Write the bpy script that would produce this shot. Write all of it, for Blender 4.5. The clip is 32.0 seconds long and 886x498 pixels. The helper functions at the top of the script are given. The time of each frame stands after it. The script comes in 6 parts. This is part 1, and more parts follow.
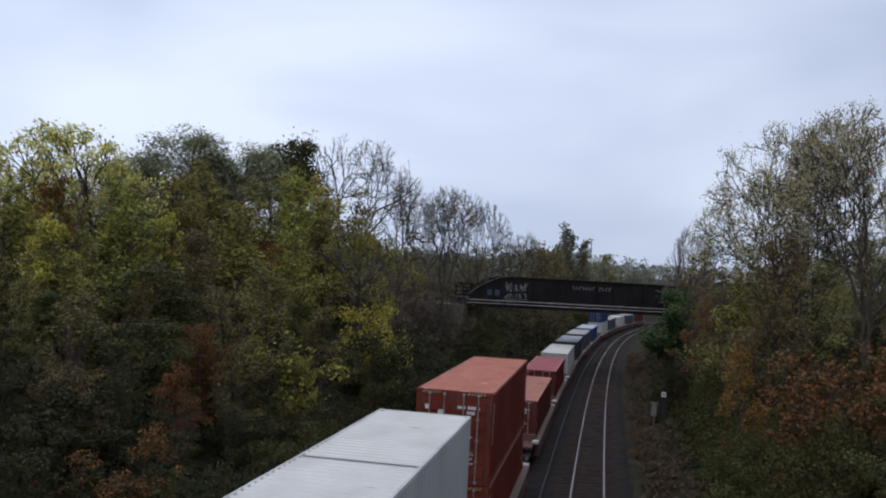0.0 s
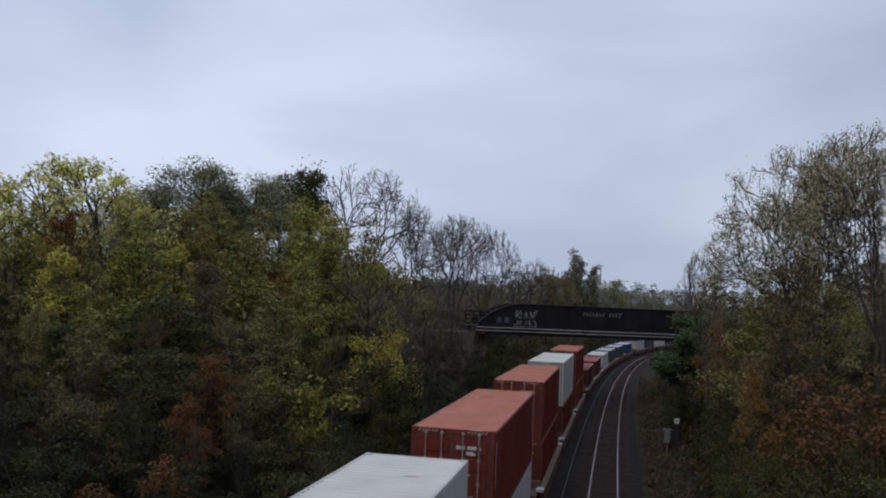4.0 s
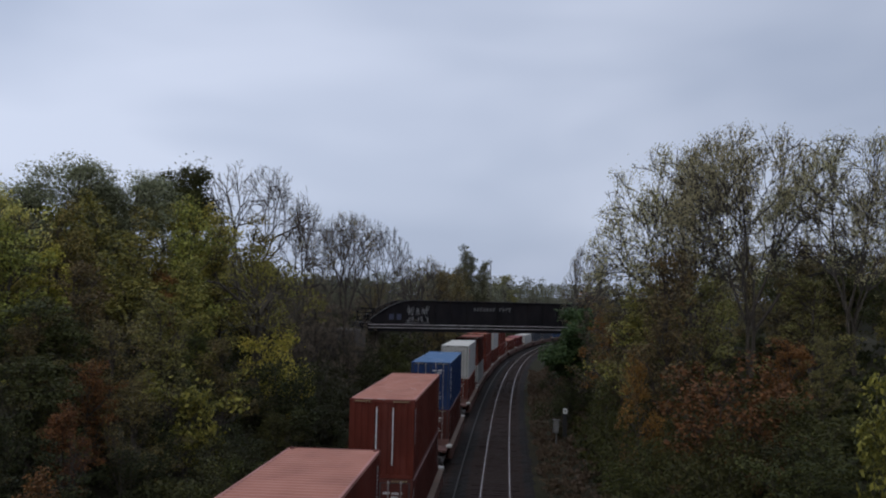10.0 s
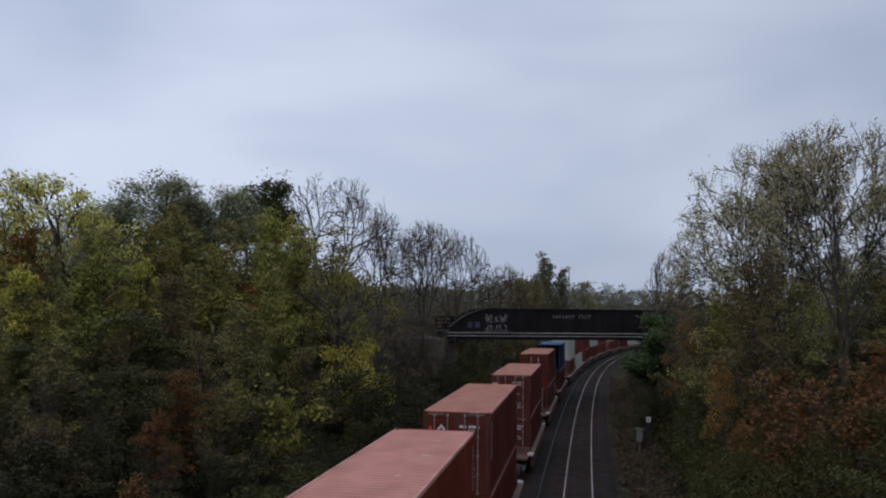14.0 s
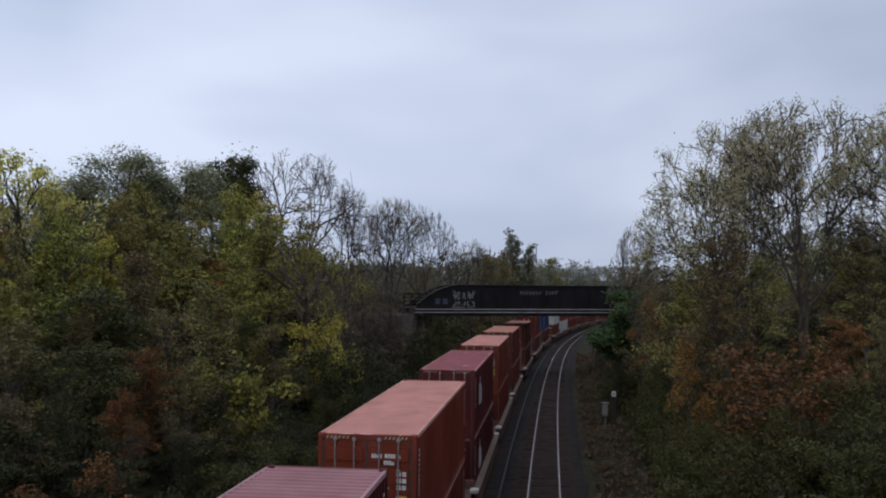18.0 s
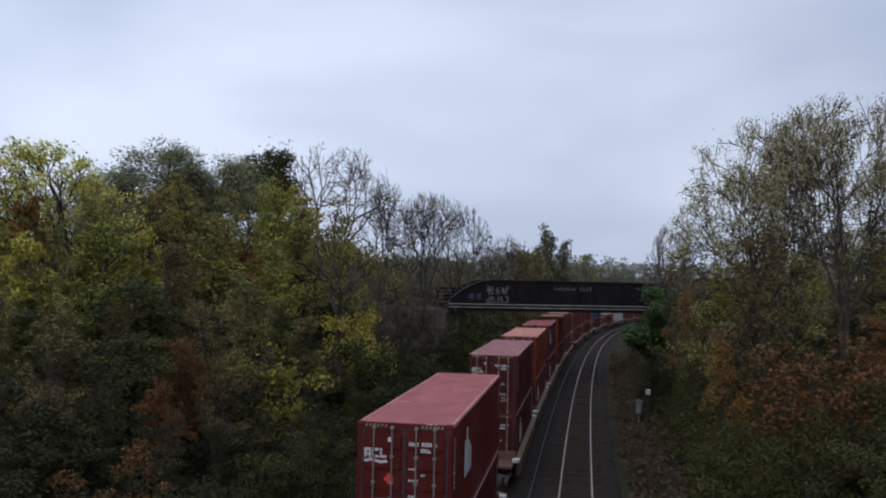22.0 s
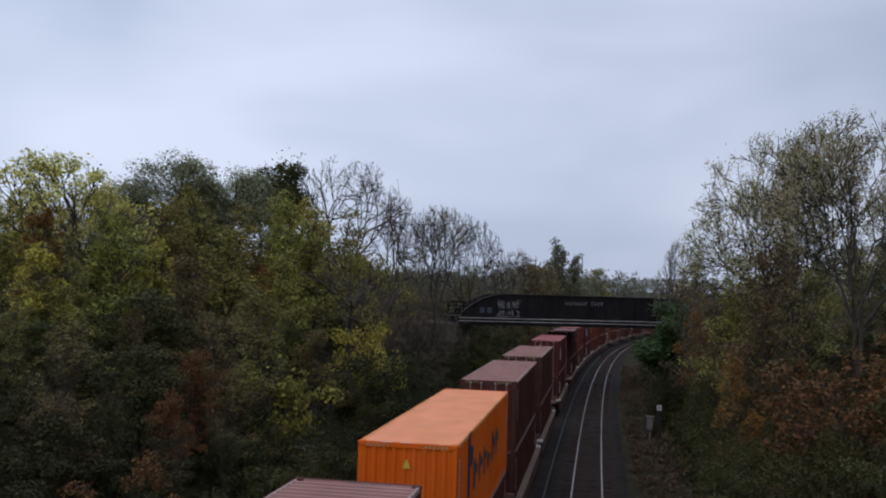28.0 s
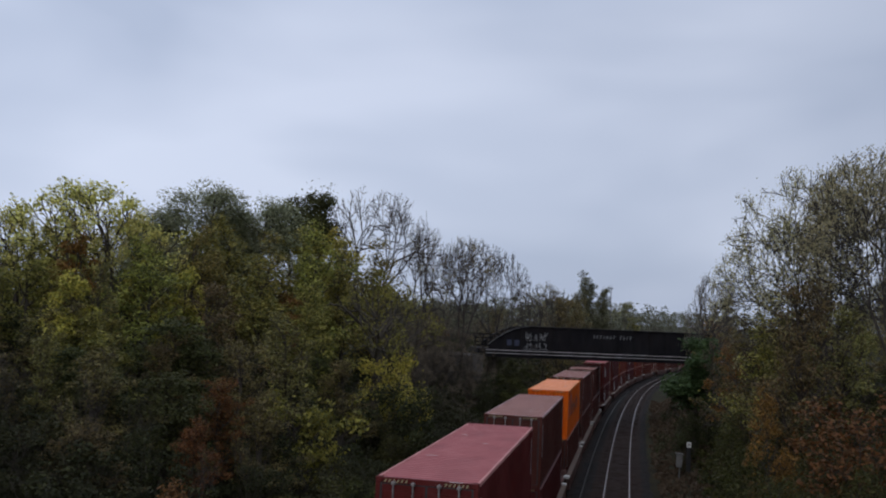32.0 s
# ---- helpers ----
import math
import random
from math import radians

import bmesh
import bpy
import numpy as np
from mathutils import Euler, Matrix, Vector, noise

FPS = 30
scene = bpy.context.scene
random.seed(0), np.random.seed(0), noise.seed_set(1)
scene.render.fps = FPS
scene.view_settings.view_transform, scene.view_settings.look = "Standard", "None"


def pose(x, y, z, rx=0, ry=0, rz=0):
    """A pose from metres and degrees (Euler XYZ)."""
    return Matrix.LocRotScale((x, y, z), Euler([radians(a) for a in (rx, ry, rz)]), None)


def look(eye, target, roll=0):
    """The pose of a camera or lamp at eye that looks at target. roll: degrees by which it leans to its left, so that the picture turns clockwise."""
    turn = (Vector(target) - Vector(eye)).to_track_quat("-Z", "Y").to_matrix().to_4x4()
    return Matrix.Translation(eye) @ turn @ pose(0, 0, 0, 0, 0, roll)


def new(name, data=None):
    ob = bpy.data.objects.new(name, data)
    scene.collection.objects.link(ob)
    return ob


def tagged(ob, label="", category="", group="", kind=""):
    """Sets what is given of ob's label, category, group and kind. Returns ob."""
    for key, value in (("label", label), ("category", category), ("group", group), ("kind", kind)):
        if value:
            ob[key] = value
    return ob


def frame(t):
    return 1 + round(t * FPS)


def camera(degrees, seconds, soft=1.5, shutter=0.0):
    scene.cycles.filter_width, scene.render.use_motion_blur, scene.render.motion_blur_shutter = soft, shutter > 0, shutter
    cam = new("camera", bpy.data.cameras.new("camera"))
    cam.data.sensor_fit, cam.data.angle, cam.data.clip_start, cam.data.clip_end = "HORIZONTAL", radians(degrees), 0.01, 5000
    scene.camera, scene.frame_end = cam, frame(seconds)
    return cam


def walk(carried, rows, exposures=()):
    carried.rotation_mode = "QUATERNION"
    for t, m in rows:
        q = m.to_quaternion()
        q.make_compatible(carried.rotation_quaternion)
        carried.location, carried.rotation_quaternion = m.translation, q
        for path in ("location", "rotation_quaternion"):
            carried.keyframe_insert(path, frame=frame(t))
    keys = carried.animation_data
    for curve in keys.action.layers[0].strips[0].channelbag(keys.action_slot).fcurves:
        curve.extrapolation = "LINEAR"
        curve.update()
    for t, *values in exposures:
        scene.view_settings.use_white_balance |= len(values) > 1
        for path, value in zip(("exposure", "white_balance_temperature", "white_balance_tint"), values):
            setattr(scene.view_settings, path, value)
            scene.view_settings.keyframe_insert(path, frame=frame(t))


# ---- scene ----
# The camera: held by someone who stands on an overbridge, 9.6 m above the rails.
EYE = 9.615
cam = camera(56.0, 32.0, soft=2.1)
ROWS = [
    (0.0, -0.00, 1.94, 3.17),    (0.5, 0.18, 3.32, 2.80),    (1.0, 2.07, 3.96, 2.64),
    (1.5, 2.58, 4.68, 1.99),    (2.0, 1.63, 4.52, 2.14),    (2.5, 0.18, 3.78, 2.06),
    (4.5, 1.42, 3.90, 3.01),    (5.0, 2.83, 4.95, 3.63),    (5.5, 3.92, 5.35, 2.41),
    (6.0, 6.49, 6.76, 2.21),    (6.5, 7.10, 5.97, 2.29),    (7.0, 5.87, 6.29, 2.37),
    (7.2, 6.27, 6.93, 1.70),    (7.3, 7.71, 7.16, 0.73),    (7.4, 11.03, 7.00, -0.23),
    (7.5, 13.29, 5.69, -1.81),    (7.6, 15.46, 5.90, -1.30),    (7.7, 17.90, 6.10, -1.40),
    (7.8, 20.70, 6.10, -1.50),    (7.9, 21.70, 5.35, -1.60),    (8.0, 22.25, 5.17, -1.68),
    (8.1, 21.60, 5.20, -1.63),    (8.2, 19.60, 5.30, -1.55),    (8.3, 17.00, 5.35, -1.47),
    (8.4, 13.40, 5.39, -1.40),    (8.5, 8.07, 5.33, -1.12),    (8.7, 3.90, 5.20, 0.00),
    (8.9, 1.60, 4.95, 0.78),    (9.0, 0.95, 4.80, 1.17),    (9.5, -2.64, 4.14, 1.40),
    (10.0, -6.78, 3.87, 1.27),    (10.5, -7.47, 2.97, 1.53),    (11.0, -4.55, 3.78, 0.75),
    (11.5, -2.42, 1.85, 0.89),    (12.0, -3.72, 4.08, 1.62),    (12.5, -2.56, 2.97, 1.20),
    (13.0, -1.51, 3.61, 0.97),    (13.5, -1.48, 4.18, 0.49),    (15.5, -1.30, 4.52, 1.54),
    (16.0, -0.93, 4.79, 0.99),    (16.5, -0.99, 4.52, 1.54),    (17.0, -0.60, 3.37, 1.38),
    (17.5, -1.29, 2.73, 0.73),    (18.0, -3.69, 2.75, 0.43),    (18.5, -4.24, 3.31, 1.52),
    (19.0, -3.09, -0.80, 0.63),    (19.5, -1.70, 0.11, 0.77),    (20.0, -2.15, 2.56, 1.96),
    (20.5, -1.34, 0.63, 1.67),    (21.0, -1.33, 1.42, 1.25),    (21.5, -1.25, 0.96, 0.36),
    (22.0, -1.34, 2.35, 1.19),    (22.5, -0.32, 1.93, 1.39),    (23.0, 0.24, 1.42, 1.35),
    (23.5, 0.14, 2.06, 1.72),    (24.0, -0.21, 1.54, 1.75),    (24.5, 0.89, 2.01, 2.14),
    (26.5, 0.22, 2.91, 2.18),    (27.0, -0.41, 3.15, 2.11),    (27.5, -0.63, 3.30, 1.53),
    (28.0, -0.56, 3.27, 1.60),    (28.5, -1.26, 4.07, 1.60),    (29.0, -1.29, 3.77, 1.72),
    (29.5, -1.13, 3.71, 1.58),    (30.0, -1.54, 4.28, 0.91),    (30.5, -0.28, 4.24, 1.62),
    (31.0, -0.71, 4.43, 1.61),    (31.5, -0.62, 4.63, 1.92),    (32.0, 1.43, 5.35, 2.43),

]

walk(cam, [(t, pose(0, 0, EYE, 90 + pitch, 0, yaw) @ pose(0, 0, 0, 0, 0, roll)) for t, yaw, pitch, roll in ROWS],
     exposures=[(0.0, 0.15), (1.0, -0.17), (2.0, -0.27), (4.5, -0.12), (6.0, -0.38), (7.0, -0.38), (8.0, -0.38), (9.0, -0.24), (10.0, -0.2), (11.0, -0.1), (12.0, -0.2), (13.0, -0.12), (15.5, -0.36), (16.0, -0.32), (16.5, -0.22), (18.0, -0.02), (19.0, 0.3), (20.5, 0.12), (21.0, 0.25), (22.0, 0.04), (24.0, 0.12), (28.0, -0.06), (31.0, -0.12), (32.0, -0.2)])

# ---- sky and light: an even overcast ----
world = bpy.data.worlds.new("overcast_sky")
scene.world = world
world.use_nodes = True
wn, wl = world.node_tree.nodes, world.node_tree.links
wn.clear()
w_out, w_bg = wn.new("ShaderNodeOutputWorld"), wn.new("ShaderNodeBackground")
sky = wn.new("ShaderNodeTexSky")
sky.sky_type, sky.sun_disc = "NISHITA", False
sky.sun_elevation, sky.sun_rotation, sky.dust_density = radians(38), radians(200), 4.0
w_tc, w_map = wn.new("ShaderNodeTexCoord"), wn.new("ShaderNodeMapping")
w_map.inputs["Scale"].default_value = (1.0, 1.0, 2.6)
wl.new(w_tc.outputs["Generated"], w_map.inputs["Vector"])
clouds = wn.new("ShaderNodeTexNoise")
clouds.inputs["Scale"].default_value, clouds.inputs["Detail"].default_value = 2.1, 3.0
clouds.inputs["Roughness"].default_value, clouds.inputs["Distortion"].default_value = 0.42, 0.25
wl.new(w_map.outputs["Vector"], clouds.inputs["Vector"])
w_ramp = wn.new("ShaderNodeValToRGB")
w_ramp.color_ramp.elements[0].position, w_ramp.color_ramp.elements[0].color = 0.36, (0.52, 0.60, 0.785, 1)
w_ramp.color_ramp.elements[1].position, w_ramp.color_ramp.elements[1].color = 0.64, (0.735, 0.81, 1.0, 1)
wl.new(clouds.outputs["Fac"], w_ramp.inputs["Fac"])
w_mix = wn.new("ShaderNodeMix")
w_mix.data_type = "RGBA"
w_mix.inputs["Factor"].default_value = 0.9
w_dim = wn.new("ShaderNodeVectorMath")
w_dim.operation = "SCALE"
w_dim.inputs["Scale"].default_value = 0.1
wl.new(sky.outputs["Color"], w_dim.inputs[0])
wl.new(w_dim.outputs["Vector"], w_mix.inputs["A"])
wl.new(w_ramp.outputs["Color"], w_mix.inputs["B"])
wl.new(w_mix.outputs["Result"], w_bg.inputs["Color"])
# an overcast sky is brightest overhead
w_sep, w_grad = wn.new("ShaderNodeSeparateXYZ"), wn.new("ShaderNodeMapRange")
wl.new(w_tc.outputs["Generated"], w_sep.inputs["Vector"])
w_grad.inputs["From Min"].default_value, w_grad.inputs["From Max"].default_value = 0.35, 1.0
w_grad.inputs["To Min"].default_value, w_grad.inputs["To Max"].default_value = 1.0, 1.55
wl.new(w_sep.outputs["Z"], w_grad.inputs["Value"])
# and a little brighter on the sun's side
w_side, w_gain = wn.new("ShaderNodeMapRange"), wn.new("ShaderNodeMath")
w_side.inputs["From Min"].default_value, w_side.inputs["From Max"].default_value = 1.0, -1.0
w_side.inputs["To Min"].default_value, w_side.inputs["To Max"].default_value = 0.78, 1.22
wl.new(w_sep.outputs["X"], w_side.inputs["Value"])
w_gain.operation = "MULTIPLY"
wl.new(w_grad.outputs["Result"], w_gain.inputs[0])
wl.new(w_side.outputs["Result"], w_gain.inputs[1])
wl.new(w_gain.outputs["Value"], w_bg.inputs["Strength"])
wl.new(w_bg.outputs["Background"], w_out.inputs["Surface"])
sun = new("sun", bpy.data.lights.new("sun", "SUN"))
sun.data.energy, sun.data.angle, sun.data.color = 0.5, radians(25), (1.0, 0.97, 0.92)
sun.matrix_world = look((0, 0, 100), (22, 60, 50))


# ---- materials ----
def material(name, stops, scale=4.0, detail=6.0, rough=0.85, metal=0.0, bump=0.15, bump_scale=None, tint=0.0, island=0.0,
             stretch=(1, 1, 1), stain=None, stain_scale=0.6, stain_amount=0.5, translucent=0.0, spec=0.5):
    """Noise over a colour ramp, with an optional second, larger stain, per-object and per-island variation, and fine relief."""
    m = bpy.data.materials.new(name)
    m.use_nodes = True
    n, l = m.node_tree.nodes, m.node_tree.links
    bsdf = n["Principled BSDF"]
    tc, mp = n.new("ShaderNodeTexCoord"), n.new("ShaderNodeMapping")
    mp.inputs["Scale"].default_value = stretch
    l.new(tc.outputs["Object"], mp.inputs["Vector"])
    no = n.new("ShaderNodeTexNoise")
    no.inputs["Scale"].default_value, no.inputs["Detail"].default_value = scale, detail
    l.new(mp.outputs["Vector"], no.inputs["Vector"])
    fac = no.outputs["Fac"]
    if island:
        geo = n.new("ShaderNodeNewGeometry")
        mx = n.new("ShaderNodeMix")
        mx.inputs["Factor"].default_value = island
        l.new(fac, mx.inputs["A"])
        l.new(geo.outputs["Random Per Island"], mx.inputs["B"])
        fac = mx.outputs["Result"]
    ramp = n.new("ShaderNodeValToRGB")
    ramp.color_ramp.interpolation = "LINEAR"
    el = ramp.color_ramp.elements
    lo, hi = (0.06, 0.94) if island else (0.3, 0.7)
    el[0].position, el[0].color = lo, (*stops[0], 1)
    el[1].position, el[1].color = hi, (*stops[-1], 1)
    for i, c in enumerate(stops[1:-1]):
        e = el.new(lo + (hi - lo) * (i + 1) / (len(stops) - 1))
        e.color = (*c, 1)
    l.new(fac, ramp.inputs["Fac"])
    col = ramp.outputs["Color"]
    if stain:
        n2 = n.new("ShaderNodeTexNoise")
        n2.inputs["Scale"].default_value, n2.inputs["Detail"].default_value = stain_scale, 5.0
        l.new(mp.outputs["Vector"], n2.inputs["Vector"])
        r2 = n.new("ShaderNodeMapRange")
        r2.inputs["From Min"].default_value, r2.inputs["From Max"].default_value = 0.45, 0.75
        r2.inputs["To Max"].default_value = stain_amount
        l.new(n2.outputs["Fac"], r2.inputs["Value"])
        m2 = n.new("ShaderNodeMix")
        m2.data_type = "RGBA"
        l.new(r2.outputs["Result"], m2.inputs["Factor"])
        l.new(col, m2.inputs["A"])
        m2.inputs["B"].default_value = (*stain, 1)
        col = m2.outputs["Result"]
    if tint:
        info, hsv = n.new("ShaderNodeObjectInfo"), n.new("ShaderNodeHueSaturation")
        for (lo_, hi_), key in (((0.5 - 0.085 * tint, 0.5 + 0.03 * tint), "Hue"), ((1 - 0.4 * tint, 1 + 0.4 * tint), "Value")):
            mr = n.new("ShaderNodeMapRange")
            mr.inputs["To Min"].default_value, mr.inputs["To Max"].default_value = lo_, hi_
            l.new(info.outputs["Random"], mr.inputs["Value"])
            l.new(mr.outputs["Result"], hsv.inputs[key])
        l.new(col, hsv.inputs["Color"])
        col = hsv.outputs["Color"]
    l.new(col, bsdf.inputs["Base Color"])
    bsdf.inputs["Roughness"].default_value, bsdf.inputs["Metallic"].default_value = rough, metal
    bsdf.inputs["Specular IOR Level"].default_value = spec
    if bump:
        nb, bp = n.new("ShaderNodeTexNoise"), n.new("ShaderNodeBump")
        nb.inputs["Scale"].default_value, nb.inputs["Detail"].default_value = bump_scale or scale * 5, 4.0
        l.new(mp.outputs["Vector"], nb.inputs["Vector"])
        l.new(nb.outputs["Fac"], bp.inputs["Height"])
        bp.inputs["Strength"].default_value, bp.inputs["Distance"].default_value = bump, 0.02
        l.new(bp.outputs["Normal"], bsdf.inputs["Normal"])
    if translucent:
        tr, ms = n.new("ShaderNodeBsdfTranslucent"), n.new("ShaderNodeMixShader")
        l.new(col, tr.inputs["Color"])
        ms.inputs["Fac"].default_value = translucent
        l.new(bsdf.outputs["BSDF"], ms.inputs[1])
        l.new(tr.outputs["BSDF"], ms.inputs[2])
        l.new(ms.outputs["Shader"], n["Material Output"].inputs["Surface"])
    return m


def paint(name, rgb, wear=None, rough=0.65, amount=0.55, grime=0.25):
    """Weathered container paint: streaked, faded and rust-spotted."""
    wear = wear or [c * 0.55 + 0.006 for c in rgb]
    a = [c * (1 - grime) for c in rgb]
    b = [min(1, c * (1 + grime * 0.5) + 0.01) for c in rgb]
    return material(name, (a, rgb, b), scale=1.3, detail=7, rough=rough, bump=0.06, bump_scale=40, stretch=(1, 0.6, 0.5),
                    stain=wear, stain_scale=0.9, stain_amount=amount, tint=0.0, spec=0.12)


M_EARTH = material("leaf_litter_earth", ((0.013, 0.011, 0.007), (0.026, 0.022, 0.012), (0.04, 0.033, 0.017)), scale=0.7, detail=10, rough=1, bump=0.8, bump_scale=6,
                   stain=(0.022, 0.028, 0.01), stain_scale=0.12, stain_amount=0.8, spec=0.1)
M_BALLAST = material("dark_ballast", ((0.007, 0.0065, 0.006), (0.0135, 0.0123, 0.0115), (0.028, 0.0255, 0.024)), scale=14, detail=8, rough=0.95, bump=0.9, bump_scale=18,
                     stain=(0.026, 0.016, 0.0125), stain_scale=0.4, stain_amount=0.7, spec=0.12)
M_BALLAST_RUSTY = material("rust_stained_ballast", ((0.0115, 0.0075, 0.0062), (0.021, 0.0135, 0.0105), (0.036, 0.0245, 0.02)), scale=14, detail=8, rough=0.95, bump=0.9, bump_scale=18,
                     stain=(0.03, 0.017, 0.012), stain_scale=0.4, stain_amount=0.7, spec=0.12)
M_SLEEPER = material("weathered_sleeper", ((0.016, 0.0105, 0.0082), (0.027, 0.018, 0.0145)), scale=3, rough=0.95, bump=0.5, stretch=(0.4, 3, 3), tint=0.3, spec=0.2)
M_RAIL = material("rusty_rail", ((0.05, 0.028, 0.02), (0.085, 0.048, 0.034)), scale=6, rough=0.85, bump=0.2)
M_SPARE = material("weathered_rail_steel", ((0.02, 0.017, 0.016), (0.042, 0.036, 0.033)), scale=6, rough=0.7, bump=0.1)
M_RAILHEAD = material("polished_railhead", ((0.38, 0.36, 0.345), (0.54, 0.515, 0.5)), scale=5, rough=0.4, metal=1.0, bump=0.03, stretch=(1, 0.1, 1))
M_BARK = material("grey_brown_bark", ((0.03, 0.025, 0.02), (0.065, 0.055, 0.045), (0.10, 0.088, 0.074)), scale=5, rough=0.95, bump=0.6, stretch=(3, 3, 0.5), tint=0.25, spec=0.1)
M_TWIG = material("grey_twig_bark", ((0.042, 0.036, 0.031), (0.078, 0.068, 0.06)), scale=5, rough=0.95, bump=0.0, tint=0.2, spec=0.1)


def leaves(name, stops, tint=0.35):
    return material(name, stops, scale=0.8, detail=3, rough=0.7, bump=0.0, island=0.55, tint=tint, translucent=0.22, spec=0.2)


L_OLIVE = leaves("olive_green_leaves", ((0.0432, 0.0493, 0.0173), (0.124, 0.13, 0.0347), (0.271, 0.265, 0.0568), (0.347, 0.29, 0.0679)), 0.5)
L_YELLOW = leaves("yellowing_leaves", ((0.077, 0.0825, 0.022), (0.242, 0.237, 0.044), (0.44, 0.385, 0.066), (0.374, 0.275, 0.055)), 0.2)
L_ASH = leaves("yellow_olive_leaves", ((0.131, 0.139, 0.0436), (0.348, 0.342, 0.0943), (0.61, 0.552, 0.16), (0.436, 0.319, 0.102)), 0.2)
L_OPEN = leaves("thin_yellow_green_leaves", ((0.05, 0.052, 0.018), (0.13, 0.125, 0.03), (0.225, 0.205, 0.042), (0.20, 0.15, 0.048)), 0.1)
L_WILLOW = leaves("grey_green_willow_leaves", ((0.13, 0.143, 0.083), (0.228, 0.24, 0.142), (0.335, 0.338, 0.20)), 0.1)
L_OAK = leaves("dark_green_leaves", ((0.0238, 0.0299, 0.0106), (0.051, 0.0598, 0.0176), (0.0968, 0.101, 0.0264)), 0.25)
L_POPLAR = leaves("dull_grey_olive_leaves", ((0.06, 0.062, 0.036), (0.105, 0.105, 0.058), (0.16, 0.15, 0.075)), 0.1)
L_BROWN = leaves("brown_olive_leaves", ((0.045, 0.041, 0.02), (0.10, 0.09, 0.036), (0.17, 0.15, 0.046), (0.17, 0.105, 0.04)), 0.5)
L_RUST = leaves("rust_red_leaves", ((0.04, 0.021, 0.012), (0.105, 0.046, 0.017), (0.19, 0.085, 0.024), (0.12, 0.078, 0.022)), 0.2)
L_PINE = leaves("fresh_green_foliage", ((0.022, 0.042, 0.016), (0.043, 0.073, 0.024), (0.078, 0.114, 0.034)), 0.05)
L_RUSTY = leaves("dull_orange_shrub_leaves", ((0.0432, 0.0288, 0.0122), (0.101, 0.0518, 0.0173), (0.158, 0.0756, 0.0216), (0.072, 0.0648, 0.0194)), 0.3)
L_BRUSH = leaves("grey_brown_brush_leaves", ((0.0595, 0.0476, 0.0357), (0.119, 0.0952, 0.0663), (0.165, 0.13, 0.088), (0.125, 0.105, 0.066)), 0.25)
L_AMBER = leaves("amber_orange_leaves", ((0.075, 0.0375, 0.0135), (0.15, 0.075, 0.021), (0.225, 0.116, 0.0263), (0.112, 0.09, 0.0263)), 0.25)
L_PALE = leaves("pale_tan_leaves", ((0.16, 0.14, 0.09), (0.24, 0.21, 0.12), (0.30, 0.265, 0.135)), 0.25)
L_VASE = leaves("sparse_straw_yellow_leaves", ((0.15, 0.142, 0.082), (0.265, 0.245, 0.128), (0.385, 0.35, 0.175), (0.285, 0.225, 0.118)), 0.2)
# scrub: the shade low on the banks is put into these near-black leaves
L_SCRUB_SHADED = leaves("shade_dark_scrub_leaves", ((0.009, 0.011, 0.005), (0.02, 0.024, 0.008), (0.042, 0.045, 0.014), (0.042, 0.031, 0.013)), 0.4)
L_YBUSH = leaves("yellow_green_bush_leaves", ((0.0229, 0.026, 0.00765), (0.0918, 0.0918, 0.0199), (0.245, 0.222, 0.0421), (0.153, 0.122, 0.0306)), 0.2)
L_GREEN = leaves("dull_green_shrub_leaves", ((0.0149, 0.0179, 0.00595), (0.0345, 0.0387, 0.0107), (0.0654, 0.0666, 0.0155), (0.0595, 0.0464, 0.0143)), 0.3)
L_DRY = leaves("dry_grass_blades", ((0.05, 0.035, 0.024), (0.10, 0.07, 0.045), (0.07, 0.055, 0.028)), 0.1)
# far leaves: the haze of distance is mixed into this paler, greyer colour
L_FAR_HAZED = leaves("hazed_woodland_leaves", ((0.075, 0.08, 0.06), (0.105, 0.11, 0.075), (0.13, 0.13, 0.08), (0.13, 0.105, 0.07)), 0.0)


# ---- building helpers ----
def mesh_object(name, verts, faces, mat, parent=None, label="", smooth=False):
    me = bpy.data.meshes.new(name)
    me.from_pydata(verts, [], faces)
    me.materials.append(mat)
    if smooth:
        me.polygons.foreach_set("use_smooth", [True] * len(me.polygons))
    me.update()
    ob = new(name, me)
    if parent:
        ob.parent = parent
    if label:
        ob["label"] = label
    return ob


def part(name, bm, mat, parent=None, label="", smooth=False):
    """Links a bmesh as one mesh object under a thing or a part."""
    me = bpy.data.meshes.new(name)
    bm.to_mesh(me)
    bm.free()
    for m in mat if isinstance(mat, (list, tuple)) else [mat]:
        me.materials.append(m)
    if smooth:
        me.polygons.foreach_set("use_smooth", [True] * len(me.polygons))
    ob = new(name, me)
    if parent:
        ob.parent = parent
    if label:
        ob["label"] = label
    return ob


def box(bm, x0, x1, y0, y1, z0, z1, bevel=0.0, mat=0):
    vs = [bm.verts.new(p) for p in ((x0, y0, z0), (x1, y0, z0), (x1, y1, z0), (x0, y1, z0), (x0, y0, z1), (x1, y0, z1), (x1, y1, z1), (x0, y1, z1))]
    fs = [bm.faces.new([vs[i] for i in q]) for q in ((3, 2, 1, 0), (4, 5, 6, 7), (0, 1, 5, 4), (1, 2, 6, 5), (2, 3, 7, 6), (3, 0, 4, 7))]
    for f_ in fs:
        f_.material_index = mat
    if bevel:
        es = {e for f_ in fs for e in f_.edges}
        made = bmesh.ops.bevel(bm, geom=list(es), offset=bevel, segments=1, affect="EDGES")
        for f_ in made["faces"]:
            f_.material_index = mat
    return vs


